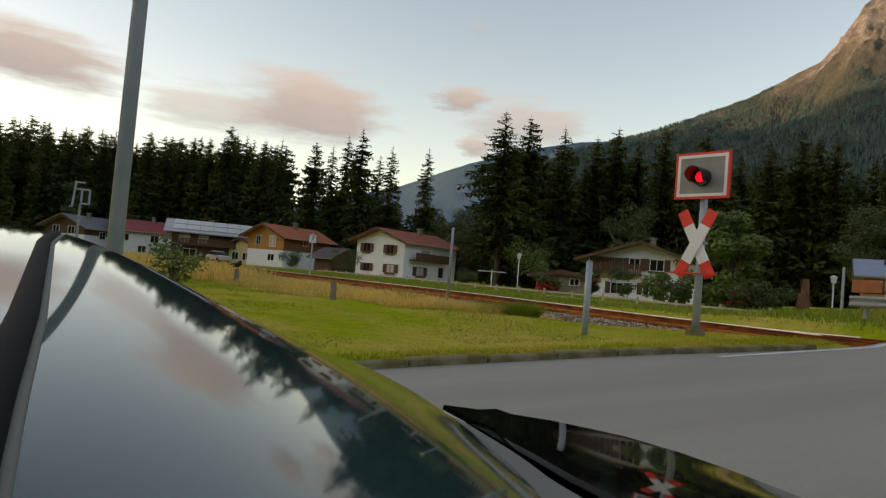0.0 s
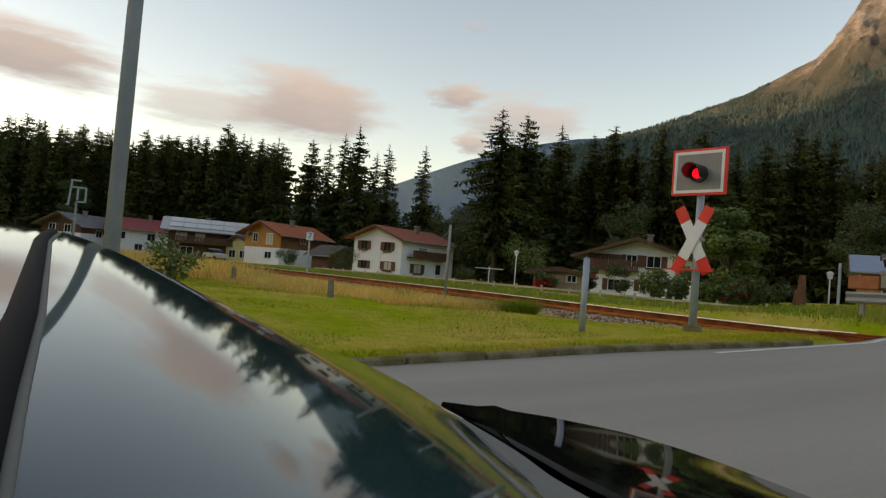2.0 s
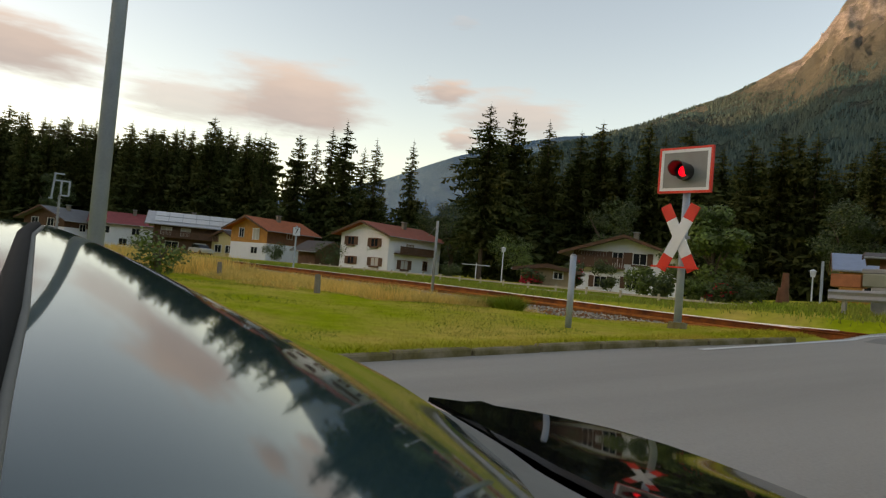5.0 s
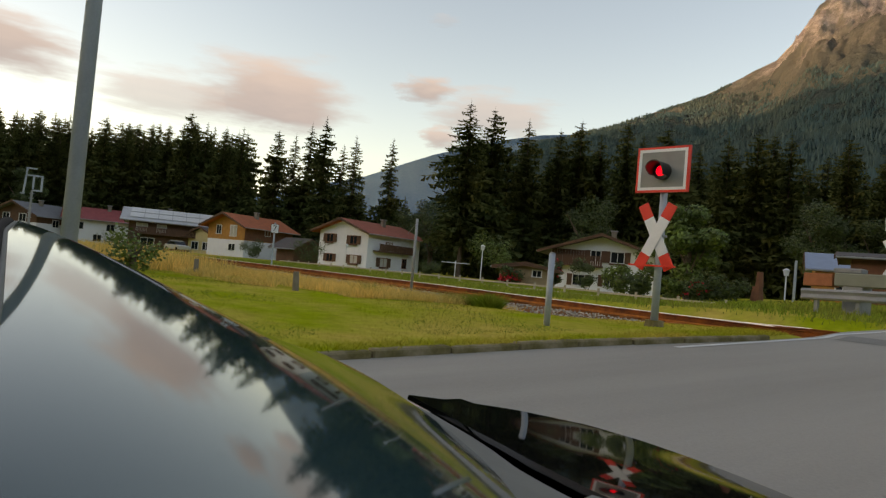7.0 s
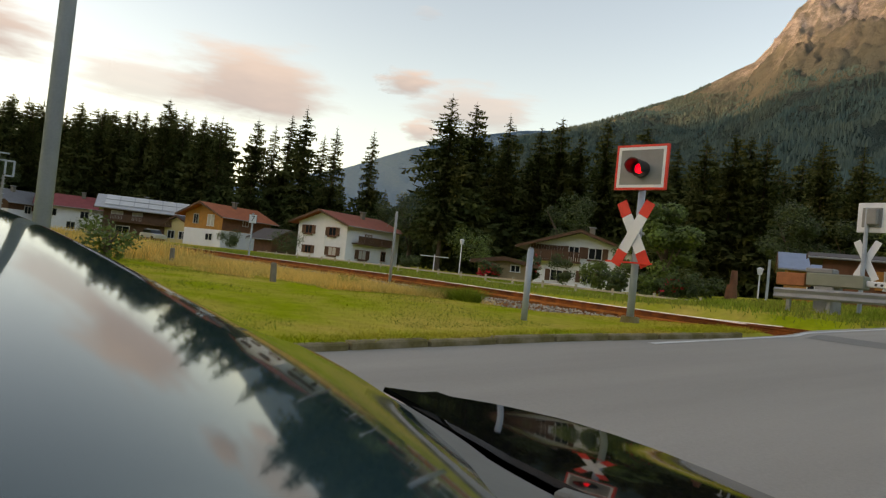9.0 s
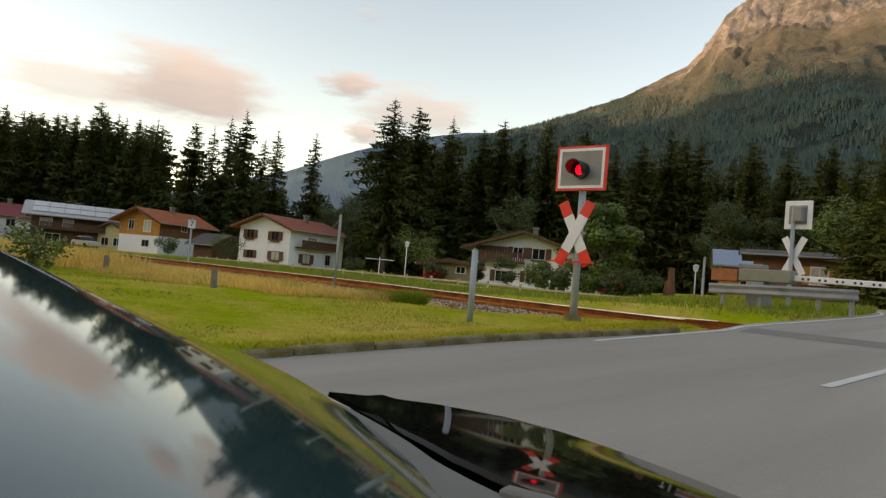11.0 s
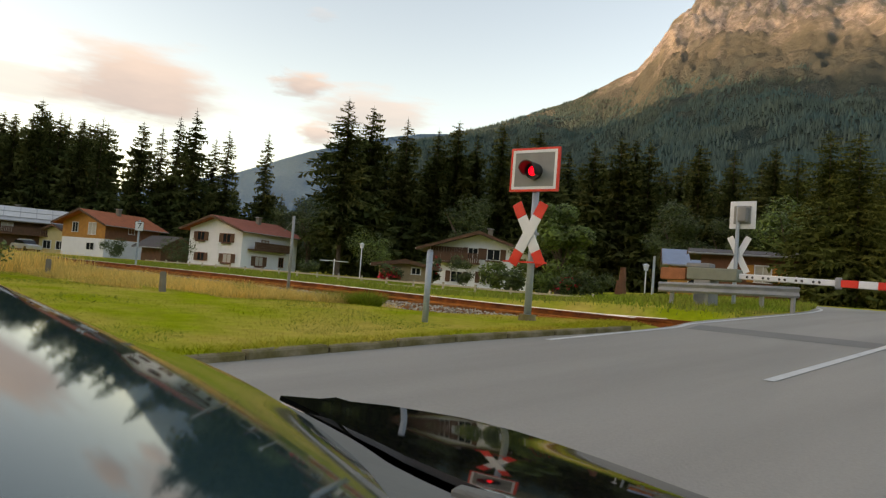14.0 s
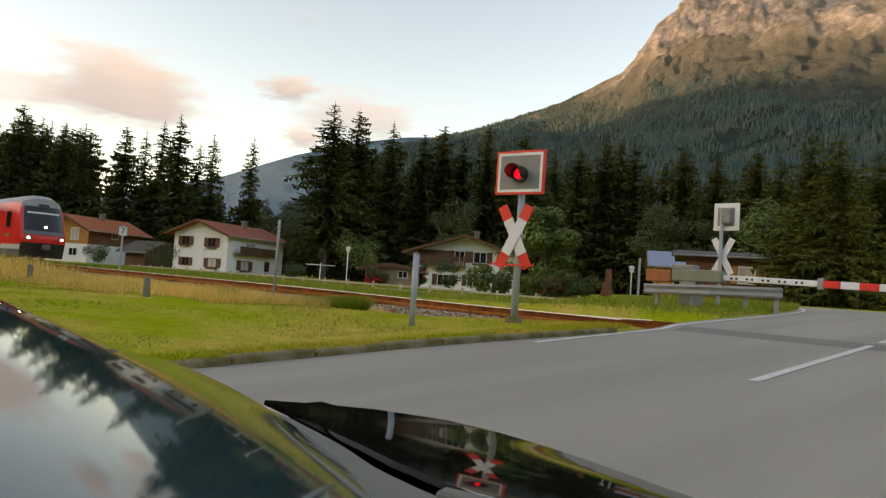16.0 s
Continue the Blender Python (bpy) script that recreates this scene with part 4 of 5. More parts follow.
def build_crossing():
    px, py = -7.38, 9.90
    pz = 0.58
    t = thing("crossing_signal", pose(px, py, pz, 0, 0, 9), "red crossing light above a red and white cross on a post", "crossing signal")
    part("post", rod(0.068, 0.062, 2.55, (0, 0, -0.1), seg=14), GALV, t, smooth=True)
    board = part("signal_board", box(0.82, 0.05, 0.64, (0, -0.10, 2.625), bev=0.01), SIGN_G, t)
    for nm, th, o, m in (("white_border", 0.05, 0.0, SIGN_W), ("red_border", 0.04, 0.05, SIGN_R)):
        bm = bmesh.new()
        wx, wz = 0.424 + o * 0.9, 0.335 + o * 0.9
        for s in (-1, 1):
            box(wx * 2 + th, 0.058, th, (0, -0.103, 2.625 + s * wz), bm=bm)
            box(th, 0.058, wz * 2 - th, (s * wx, -0.103, 2.625), bm=bm)
        part(nm, bm, m, board)
    # lamp with its hood
    lamp = part("lamp_housing", rod(0.15, 0.15, 0.1, (0.02, -0.12, 2.585), (90, 0, 0), 20), BLACK, t)
    part("lens", rod(0.095, 0.075, 0.02, (0.02, -0.215, 2.585), (90, 0, 0), 20), LENS, lamp, "glowing red lens")
    V, F, k = [], [], 24
    for i in range(k + 1):
        a = radians(-35 + 250 * i / k)
        ln = 0.30 - 0.14 * max(0, -math.sin(a) + 0.2)
        for r in (0.15, 0.14):
            V += [(0.02 + r * math.cos(a), -0.2, 2.585 + r * math.sin(a)), (0.02 + r * math.cos(a), -0.2 - ln, 2.585 + r * math.sin(a))]
    for i in range(k):
        b = i * 4
        F += [(b, b + 4, b + 5, b + 1), (b + 2, b + 3, b + 7, b + 6), (b + 1, b + 5, b + 7, b + 3)]
    raw("hood", V, F, BLACK, lamp)
    cross_arms(t, (-0.03, -0.08, 1.45), 1, SIGN_W, SIGN_R, 0.98)
    part("cross_bar", box(0.88, 0.03, 0.03, (-0.05, -0.16, 0.94)), SIGN_R, t, "thin red bar under the cross")
    part("clamp", box(0.16, 0.18, 0.05, (0, 0, 2.3), bev=0.01), GALV_D, t)
    part("clamp", box(0.16, 0.18, 0.05, (0, 0, 1.47), bev=0.01), GALV_D, t)
    part("concrete_foot", rod(0.17, 0.15, 0.12, (0, 0, -0.12), seg=14), KERB, t)

    p = thing("steel_post", pose(-7.6, 7.53, 0.40), "bare galvanised steel post in the grass", "post")
    part("shaft", rod(0.05, 0.05, 1.12, seg=14), GALV, p, smooth=True)
    part("cap", rod(0.054, 0.03, 0.03, (0, 0, 1.12), seg=14), GALV_D, p)

    p = thing("line_post", pose(-14.25, 9.3, 0.45), "thin weathered grey post beside the track", "post")
    part("shaft", rod(0.038, 0.033, 1.92, seg=10), GALV_D, p, smooth=True)
    part("wire", rod(0.006, 0.006, 0.45, (-0.02, 0, 1.8), (0, -125, 0), 5), GALV_D, p)

    p = thing("track_sign", pose(-42.3, 16.6, 0.4), "white trackside board with a black figure on a post", "sign")
    part("post", rod(0.06, 0.06, 2.9, seg=8), GALV, p)
    sb = part("board", box(0.46, 0.03, 0.54, (0, -0.08, 2.52), bev=0.01), SIGN_W, p)
    part("border", box(0.5, 0.02, 0.58, (0, -0.06, 2.52)), BLACK, p)
    cu = bpy.data.curves.new("figure", "FONT")
    cu.body, cu.size, cu.extrude, cu.align_x, cu.align_y = "7", 0.52, 0.004, "CENTER", "CENTER"
    fig = new("figure", cu)
    fig.data.materials.append(BLACK)
    fig.parent = sb
    fig.matrix_basis = pose(0, -0.102, 2.52, 90, 0, 0)
    p.rotation_euler[2] = radians(68)

    for x, y, h in ((-12.85, 5.6, 0.42), (-18.2, 5.1, 0.46), (-24.5, 4.6, 0.5), (-30.5, 4.4, 0.5), (-36.5, 4.2, 0.5)):
        b = thing("wooden_bollard", pose(x, y, ground_z(x, y) - 0.06, 0, random.uniform(-3, 3), random.uniform(0, 90)), "short weathered wooden post in the grass", "bollard", "posts along the verge")
        part("shaft", rod(0.068, 0.06, h, seg=10), WOOD_G, b)
        part("top", rod(0.06, 0.04, 0.03, (0, 0, h), seg=10), WOOD_G, b)

    # street mast beside the road
    p = thing("street_mast", pose(-7.0, 0.8, 0.1), "tall plain galvanised steel lamp mast", "lamp post")
    part("shaft", rod(0.076, 0.056, 9.0, seg=20), GALV, p, smooth=True)
    part("base_collar", rod(0.15, 0.13, 0.25, seg=20), GALV_D, p)
    part("service_door", box(0.02, 0.1, 0.35, (0.088, 0, 0.8), bev=0.006), GALV_D, p)

    p = thing("signal_mast", pose(*polar(-86.1, 62).xy, 0.4, 0, 0, 88), "slim steel mast with open antenna frames near the houses", "mast")
    part("shaft", rod(0.11, 0.08, 4.2, seg=8), GALV_D, p)
    for i in range(9):
        part("step_iron", box(0.34, 0.05, 0.04, (0, 0, 0.9 + i * 0.38)), GALV, p)
    loop = part("antenna_loop", box(0.14, 0.1, 2.1, (-0.5, 0, 4.9), (0, 4, 0)), GALV, p)
    for sx, sz, x, z in ((0.14, 1.15, 0.62, 4.75), (0.14, 1.0, 0.05, 4.8), (0.75, 0.12, -0.15, 5.9), (1.2, 0.12, 0.08, 5.35), (0.6, 0.12, 0.32, 4.2), (0.3, 0.12, -0.62, 3.9)):
        part("antenna_bar", box(sx, 0.1, sz, (x, 0, z)), GALV, loop)

    for b, d, z0, h in ((-51.1, 60, 0.4, 2.9), (-27.4, 48, 0.8, 1.95), (-62.6, 84, 0.4, 2.6)):
        lp = thing("path_lamp", pose(*polar(b, d).xy, z0), "small white lantern on a slim post", "lamp post", "path lamps")
        part("shaft", rod(0.05, 0.045, h, seg=8), SIGN_W, lp)
        part("lantern", rod(0.14, 0.2, 0.36, (0, 0, h), seg=8), SIGN_W, lp)
        part("lantern_roof", rod(0.26, 0.04, 0.12, (0, 0, h + 0.36), seg=8), SIGN_W, lp)
    p = thing("white_pole", pose(*polar(-26.8, 46).xy, 0.8), "plain pale pole behind the meadow", "pole")
    part("shaft", rod(0.09, 0.08, 2.85, seg=8), GALV, p)

    # low fence beyond the meadow
    fe = thing("meadow_fence", pose(0, 26, 0.42), "low weathered wooden rail fence behind the tracks", "fence")
    me = None
    for i in range(24):
        x = -9 - i * 2.3
        if me is None:
            q = part("fence_post", box(0.1, 0.1, 0.65, (0, 0, 0.2), bev=0.01), FENCE_W, fe)
            me = q.data
        else:
            q = new("fence_post", me)
            q.parent = fe
        q.location = (x, 0.0, random.uniform(-0.03, 0.02))
    for i in range(8):
        part("fence_rail", box(6.85, 0.05, 0.09, (-12.3 - i * 6.9, -0.07, 0.36 + random.uniform(-0.02, 0.02)), bev=0.008), FENCE_W, fe)
        part("fence_rail", box(6.85, 0.05, 0.09, (-12.3 - i * 6.9, -0.07, 0.12 + random.uniform(-0.02, 0.02)), bev=0.008), FENCE_W, fe)

    # guard rail round the barrier's drive
    g = thing("guard_rail", pose(0, 0, 0), "galvanised steel guard rail on short posts before the barrier drive", "guard rail")
    pts = ((-9.25, 18.7), (-7.4, 18.9), (-5.75, 19.7))
    prof = ((0, -0.15), (-0.035, -0.14), (-0.075, -0.09), (-0.035, -0.03), (-0.02, 0.0), (-0.035, 0.03), (-0.075, 0.09), (-0.035, 0.14), (0, 0.15))
    V, F = [], []
    n = len(prof)
    for i, (x, y) in enumerate(pts):
        nx, ny = ((0.2, -1.0), (0.5, -0.86), (0.73, -0.68))[i]
        for o, z in prof:
            V.append((x - nx * o * 1.0, y - ny * o * 1.0, 1.37 + 0.05 * i + z))
    for i in range(len(pts) - 1):
        for j in range(n - 1):
            F.append((i * n + j, (i + 1) * n + j, (i + 1) * n + j + 1, i * n + j + 1))
    gr = raw("rail", V, F, GALV_D, g)
    for x, y in ((-8.9, 18.85), (-7.9, 18.97), (-6.6, 19.45), (-5.9, 19.78)):
        part("rail_post", box(0.1, 0.12, 1.0, (x, y, 1.02), bev=0.01), GALV_D, g)

    bx, by, bz = -8.0, 19.55, 0.78
    d = thing("barrier", pose(bx, by, bz), "level crossing barrier with its arm lowered across the road", "barrier")
    part("pedestal", box(0.5, 0.6, 0.95, (-0.2, 0, 0.45), bev=0.03), GALV_D, d)
    olive = mat("olive_grey_metal", (0.2, 0.22, 0.17), 0.6, 0.1, 4)
    part("drive_housing", box(1.45, 0.45, 0.36, (0.05, -0.1, 1.05), bev=0.03), olive, d)
    part("housing_lid", box(0.72, 0.4, 0.14, (-0.4, 0, 1.30), bev=0.03), SIGN_G, d)
    part("counterweight", box(0.8, 0.4, 0.36, (-1.15, 0, 1.02), bev=0.02), mat("rusty_orange_weight", (0.4, 0.13, 0.05), 0.7, 0.25, 3), d)
    arm = part("barrier_arm", box(2.5, 0.1, 0.16, (2.0, -0.1, 1.01), (0, 1.2, 0), bev=0.02), SIGN_W, d)
    for i in range(10):
        xx = 1.0 + (i // 2) * 0.42 + (i % 2) * 0.14
        part("arm_hole", rod(0.035, 0.035, 0.012, (xx, -0.148, 1.03 - (xx - 0.8) * 0.021), (90, 0, 0), 8), BLACK, arm)
    part("arm_bracket", box(0.14, 0.14, 0.3, (3.25, -0.1, 0.985), bev=0.02), GALV_D, arm)
    for i in range(11):
        part("arm_band", box(0.42, 0.11, 0.19, (3.5 + i * 0.42, -0.1, 0.98 - i * 0.0088), (0, 1.2, 0), bev=0.015), SIGN_R if i % 2 == 0 else SIGN_W, arm)

    f = thing("crossing_signal", pose(-7.85, 20.75, 0.8), "rear of a second crossing signal on its steel post", "crossing signal")
    part("post", rod(0.06, 0.055, 3.2, seg=12), GALV, f)
    sb = part("signal_board", box(0.76, 0.05, 0.84, (0.1, 0.1, 2.93), bev=0.01), SIGN_W, f, "pale unpainted back of the board")
    part("board_back", box(0.5, 0.04, 0.55, (0.1, 0.055, 2.93), bev=0.01), SIGN_G, sb)
    part("lamp_box", box(0.27, 0.22, 0.46, (0.15, -0.03, 2.94), bev=0.03), SIGN_G, sb)
    cross_arms(f, (0.03, 0.06, 1.72), -1, SIGN_W, SIGN_W, 0.95, True)

    sc = thing("wooden_sculpture", pose(*polar(-29.3, 46).xy, 0.6), "carved reddish wooden stump in a garden", "sculpture")
    part("stump", join(rod(0.45, 0.3, 1.3, seg=8), rod(0.25, 0.18, 0.9, (0.1, 0, 1.3), seg=7)), WOOD_R, sc)


def build_yards():
    """Small things between the houses."""
    cl = thing("clothes_line", pose(*polar(-53.3, 62).xy, 0.45, 0, 0, 50), "pale clothes line frame in a garden", "clothes line")
    part("post", rod(0.05, 0.05, 1.75, seg=8), SIGN_W, cl)
    part("crossbar", box(2.6, 0.07, 0.07, (0, 0, 1.55), bev=0.01), SIGN_W, cl)
    pc = thing("parked_car", pose(*polar(-75.9, 100).xy, 0.62, 0, 0, 14), "silver parked car before the timber house", "car")
    silver = mat("silver_paint", (0.5, 0.51, 0.52), 0.3, 0.05, 2, metal=0.3)
    b = prism(((-2.1, 0.3), (2.1, 0.3), (2.15, 0.75), (1.1, 0.92), (-1.9, 0.95), (-2.15, 0.7)), -0.85, 0.85)
    bmesh.ops.bevel(b, geom=b.edges[:], offset=0.06, segments=2, affect="EDGES")
    part("body", b, silver, pc)
    part("cabin", prism(((-1.6, 0.93), (1.0, 0.9), (0.45, 1.38), (-1.1, 1.42)), -0.74, 0.74), PANE, pc)
    part("roof", box(1.5, 1.4, 0.05, (-0.35, 0, 1.42), bev=0.02), silver, pc)
    for x in (-1.35, 1.35):
        for y in (-0.8, 0.8):
            part("wheel", rod(0.31, 0.31, 0.18, (x, y + 0.09, 0.31), (90, 0, 0), 16), CAR_RUBBER, pc)


# ---- grass ----
def blades(name, label, material, n, region, height, width, seed, lean=0.35, clump=0.0):
    """Grass blades scattered over a stretch of ground: one narrow triangle each."""
    rng = np.random.default_rng(seed)
    V, F = [], []
    x0, x1, y0, y1 = region
    made = 0
    while made < n:
        x = x1 + (x0 - x1) * rng.random() ** 1.6
        y = rng.uniform(y0, y1)
        if abs(y - RAIL_Y - 0.75 - track_dy(x)) < 2.0 and x < 3:
            continue
        if y < 14 and x > kerb_x(y) - (0.07 if name == "kerb_weeds" else 0.14):
            continue
        if y >= 14 and x - road_bend(y) > KERB_X + 0.05:
            continue
        v = noise.noise((x * 0.45, y * 0.6, seed * 3.1))
        if clump and v < clump:
            made += 0.2
            continue
        d = math.hypot(x, y)
        k = max(1.0, d / 9.0)
        h = height * (0.5 + rng.random()) * (1 + 0.35 * v)
        w = width * k * (0.7 + 0.6 * rng.random())
        a = rng.random() * 6.283
        lx, ly = rng.normal(0, lean * h, 2)
        z = ground_z(x, y) - 0.02
        b = len(V)
        V += [(x - w * math.cos(a), y - w * math.sin(a), z), (x + w * math.cos(a), y + w * math.sin(a), z), (x + lx, y + ly, z + h)]
        F.append((b, b + 1, b + 2))
        made += 1
    ob = raw(name, V, F, material)
    tagged(ob, label, "grass", kind="stuff")


def build_grass():
    blades("mown_grass", "short yellow-green grass on the verge", GRASS, 110000, (-22, -5.6, -3, 11.4), 0.034, 0.006, 1, 1.1)
    blades("mown_grass", "green grass on the far verge", GRASS_D, 16000, (-60, -6.0, 16.2, 26), 0.13, 0.007, 2, 0.35)
    blades("kerb_weeds", "weeds and grass tufts creeping over the kerb", GRASS, 9000, (-6.5, -5.7, -2, 11.0), 0.07, 0.006, 8, 0.8)
    blades("dry_grass", "tall dry straw-coloured grass beside the track", STRAW, 26000, (-38, -11.6, 6.2, 10.6), 0.2, 0.004, 3, 0.55, 0.0)
    blades("dry_grass", "thin dry stalks round the wooden posts", STRAW, 9000, (-22, -11.0, 4.8, 7.0), 0.16, 0.004, 9, 0.6, 0.05)
    blades("dry_grass", "tall dry straw-coloured grass of the field edge", STRAW, 30000, (-75, -20, -6, 7.5), 0.46, 0.006, 4, 0.25, -0.15)
    blades("lush_grass", "lush dark green grass beside the ballast", GRASS_D, 9000, (-13.4, -10.9, 7.4, 9.4), 0.27, 0.006, 5, 0.6, -0.2)
    blades("lush_grass", "patches of darker green grass on the verge", GRASS_D, 9000, (-22, -7.0, 1.5, 8), 0.045, 0.006, 6, 1.0, 0.1)
    blades("meadow_grass", "green meadow grass beyond the track", GRASS_D, 22000, (-70, -6.5, 16.5, 40), 0.16, 0.010, 7, 0.3)


# ---- the train ----
def build_train():
    t = thing("regional_train", pose(-300, 13.9, 0.605), "red regional diesel train with grey front and headlights on", "train")

    def half(z):
        return 1.42 if z < 2.4 else 1.42 - 0.42 * ((z - 2.4) / 1.6) ** 2

    def rake(z):
        return 0.18 * max(0.0, 1.1 - z) + (0.0 if z < 1.45 else 0.50 * (z - 1.45) + 0.12 * max(0, z - 3.2) ** 2)

    def front(yn, z):
        return Vector((-0.5 * abs(yn) ** 2.6 - rake(z), yn * half(z) * 0.86, z))

    def sheet(name, rows, cols, f, m, par, label=""):
        V, F = [], []
        for i in range(rows + 1):
            for j in range(cols + 1):
                V.append(tuple(f(i / rows, j / cols)))
        c = cols + 1
        for i in range(rows):
            for j in range(cols):
                F.append((i * c + j, i * c + j + 1, (i + 1) * c + j + 1, (i + 1) * c + j))
        ob = raw(name, V, F, m, par, True)
        if label:
            tagged(ob, label)
        return ob

    def side(s, z0, z1, proud=0.0):
        def f(u, v):
            z = z0 + (z1 - z0) * v
            p = front(s, z)
            L = 26.0
            x = p.x - (L + p.x) * u ** 3
            w = min(1.0, (p.x - x) / 2.2)
            y = p.y + (s * half(z) - p.y) * (1 - (1 - w) ** 2)
            return (x, y + s * proud, z)
        return f

    for s in (-1, 1):
        sheet("side_wall", 30, 10, side(s, 1.0, 3.5), TRAIN_RED, t)
        sheet("lower_stripe", 30, 2, side(s, 0.72, 1.0, 0.0), TRAIN_WHITE, t, "pale grey stripe along the sill")
        sheet("skirt", 30, 2, side(s, 0.35, 0.72, -0.06), TRAIN_GREY, t)
        # cab side window and saloon windows
        for x0, x1 in ((-2.9, -2.15), (-7.2, -5.6), (-9.2, -7.5), (-11.2, -9.5), (-13.2, -11.5), (-17.2, -15.5), (-19.2, -17.5), (-21.2, -19.5), (-23.2, -21.5)):
            w = abs(x1 - x0)
            part("side_window", box(w, 0.05, 0.95, ((x0 + x1) / 2, s * 1.41, 2.45), bev=0.02), PANE, t)
        part("door", box(1.3, 0.05, 2.1, (-4.2, s * 1.41, 1.95), bev=0.02), TRAIN_RED, t)
        part("fleet_panel", box(0.7, 0.02, 0.16, (-2.5, s * 1.425, 1.55)), mat("green_panel", (0.05, 0.3, 0.12), 0.5, 0.05, 3), t)
    # roof
    def roof(u, v):
        s = v * 2 - 1
        p = front(s, 3.5)
        x = p.x - (26 + p.x) * u ** 3
        w = min(1.0, (p.x - x) / 2.2)
        y = s * (0.86 * half(3.5) + 0.14 * half(3.5) * (1 - (1 - w) ** 2))
        return (x - 0.0, y, 3.5 + 0.48 * (1 - abs(s) ** 3) * min(1.0, 0.55 + (p.x - x) * 0.6))
    sheet("roof", 30, 14, roof, TRAIN_ROOF, t, "grey rounded roof")
    sheet("brow", 4, 14, lambda u, v: front(v * 2 - 1, 3.2 + 0.3 * u) if u < 0.99 else Vector(roof(0, v)), TRAIN_ROOF, t)
    sheet("front_surround", 12, 14, lambda u, v: front((v * 2 - 1) * 0.9, 1.62 + 1.7 * u) + Vector((0.012, 0, 0)), TRAIN_GREY, t, "dark grey surround of the cab window")
    sheet("cab_window", 10, 12, lambda u, v: front((v * 2 - 1) * 0.86, 1.85 + 1.42 * u) + Vector((0.025, 0, 0)), PANE, t)
    sheet("cab_blind", 4, 8, lambda u, v: front((v * 2 - 1) * 0.74, 2.86 + 0.1 * u) + Vector((0.032, 0, 0)), TRAIN_WHITE, t)
    sheet("destination_display", 2, 4, lambda u, v: front((v * 2 - 1) * 0.28, 3.27 + 0.18 * u) + Vector((0.03, 0, 0)), BLACK, t)
    sheet("front_frame", 8, 14, lambda u, v: front(v * 2 - 1, 1.6 + 1.6 * u), TRAIN_RED, t)
    sheet("bumper_band", 6, 14, lambda u, v: front(v * 2 - 1, 1.15 + 0.47 * u), TRAIN_RED, t)
    sheet("front_apron", 6, 14, lambda u, v: front((v * 2 - 1) * 0.97, 0.3 + 0.87 * u) - Vector((0.05, 0, 0)), BLACK, t)
    part("coupler", join(box(0.5, 0.36, 0.3, (0.12, 0, 0.92), bev=0.04), rod(0.12, 0.12, 0.3, (0.1, 0, 0.9), (0, 90, 0), 10)), TRAIN_GREY, t)
    for s in (-1, 1):
        p = front(s * 0.72, 1.42)
        lamp = part("headlamp_unit", box(0.14, 0.42, 0.22, (p.x + 0.01, p.y, 1.42), (0, 0, s * 22), 0.03), TRAIN_GREY, t)
        part("headlight", rod(0.075, 0.07, 0.03, (p.x + 0.08, p.y * 1.02, 1.42), (0, 90, s * 10), 14), HEADLIGHT, lamp, "bright lit headlight")
    p = front(0, 2.08)
    part("upper_headlight", rod(0.06, 0.055, 0.04, (p.x + 0.03, 0, 2.08), (0, 75, 0), 12), HEADLIGHT, t, "bright lit headlight")
    part("underframe", box(24, 2.3, 0.35, (-13.2, 0, 0.75)), BLACK, t)
    for bx in (-4.2, -21.0):
        bg = part("bogie", box(3.2, 2.2, 0.3, (bx, 0, 0.55), bev=0.05), BLACK, t)
        for wx in (-1.15, 1.15):
            for s in (-1, 1):
                part("wheel", rod(0.38, 0.38, 0.13, (bx + wx, s * 0.75 + 0.065, 0.38), (90, 0, 0), 18), TRAIN_GREY, bg)
    part("rear_wall", box(0.1, 2.8, 3.0, (-25.95, 0, 2.0)), TRAIN_GREY, t)
    t.scale = (1.05, 1.05, 1.09)
    return t


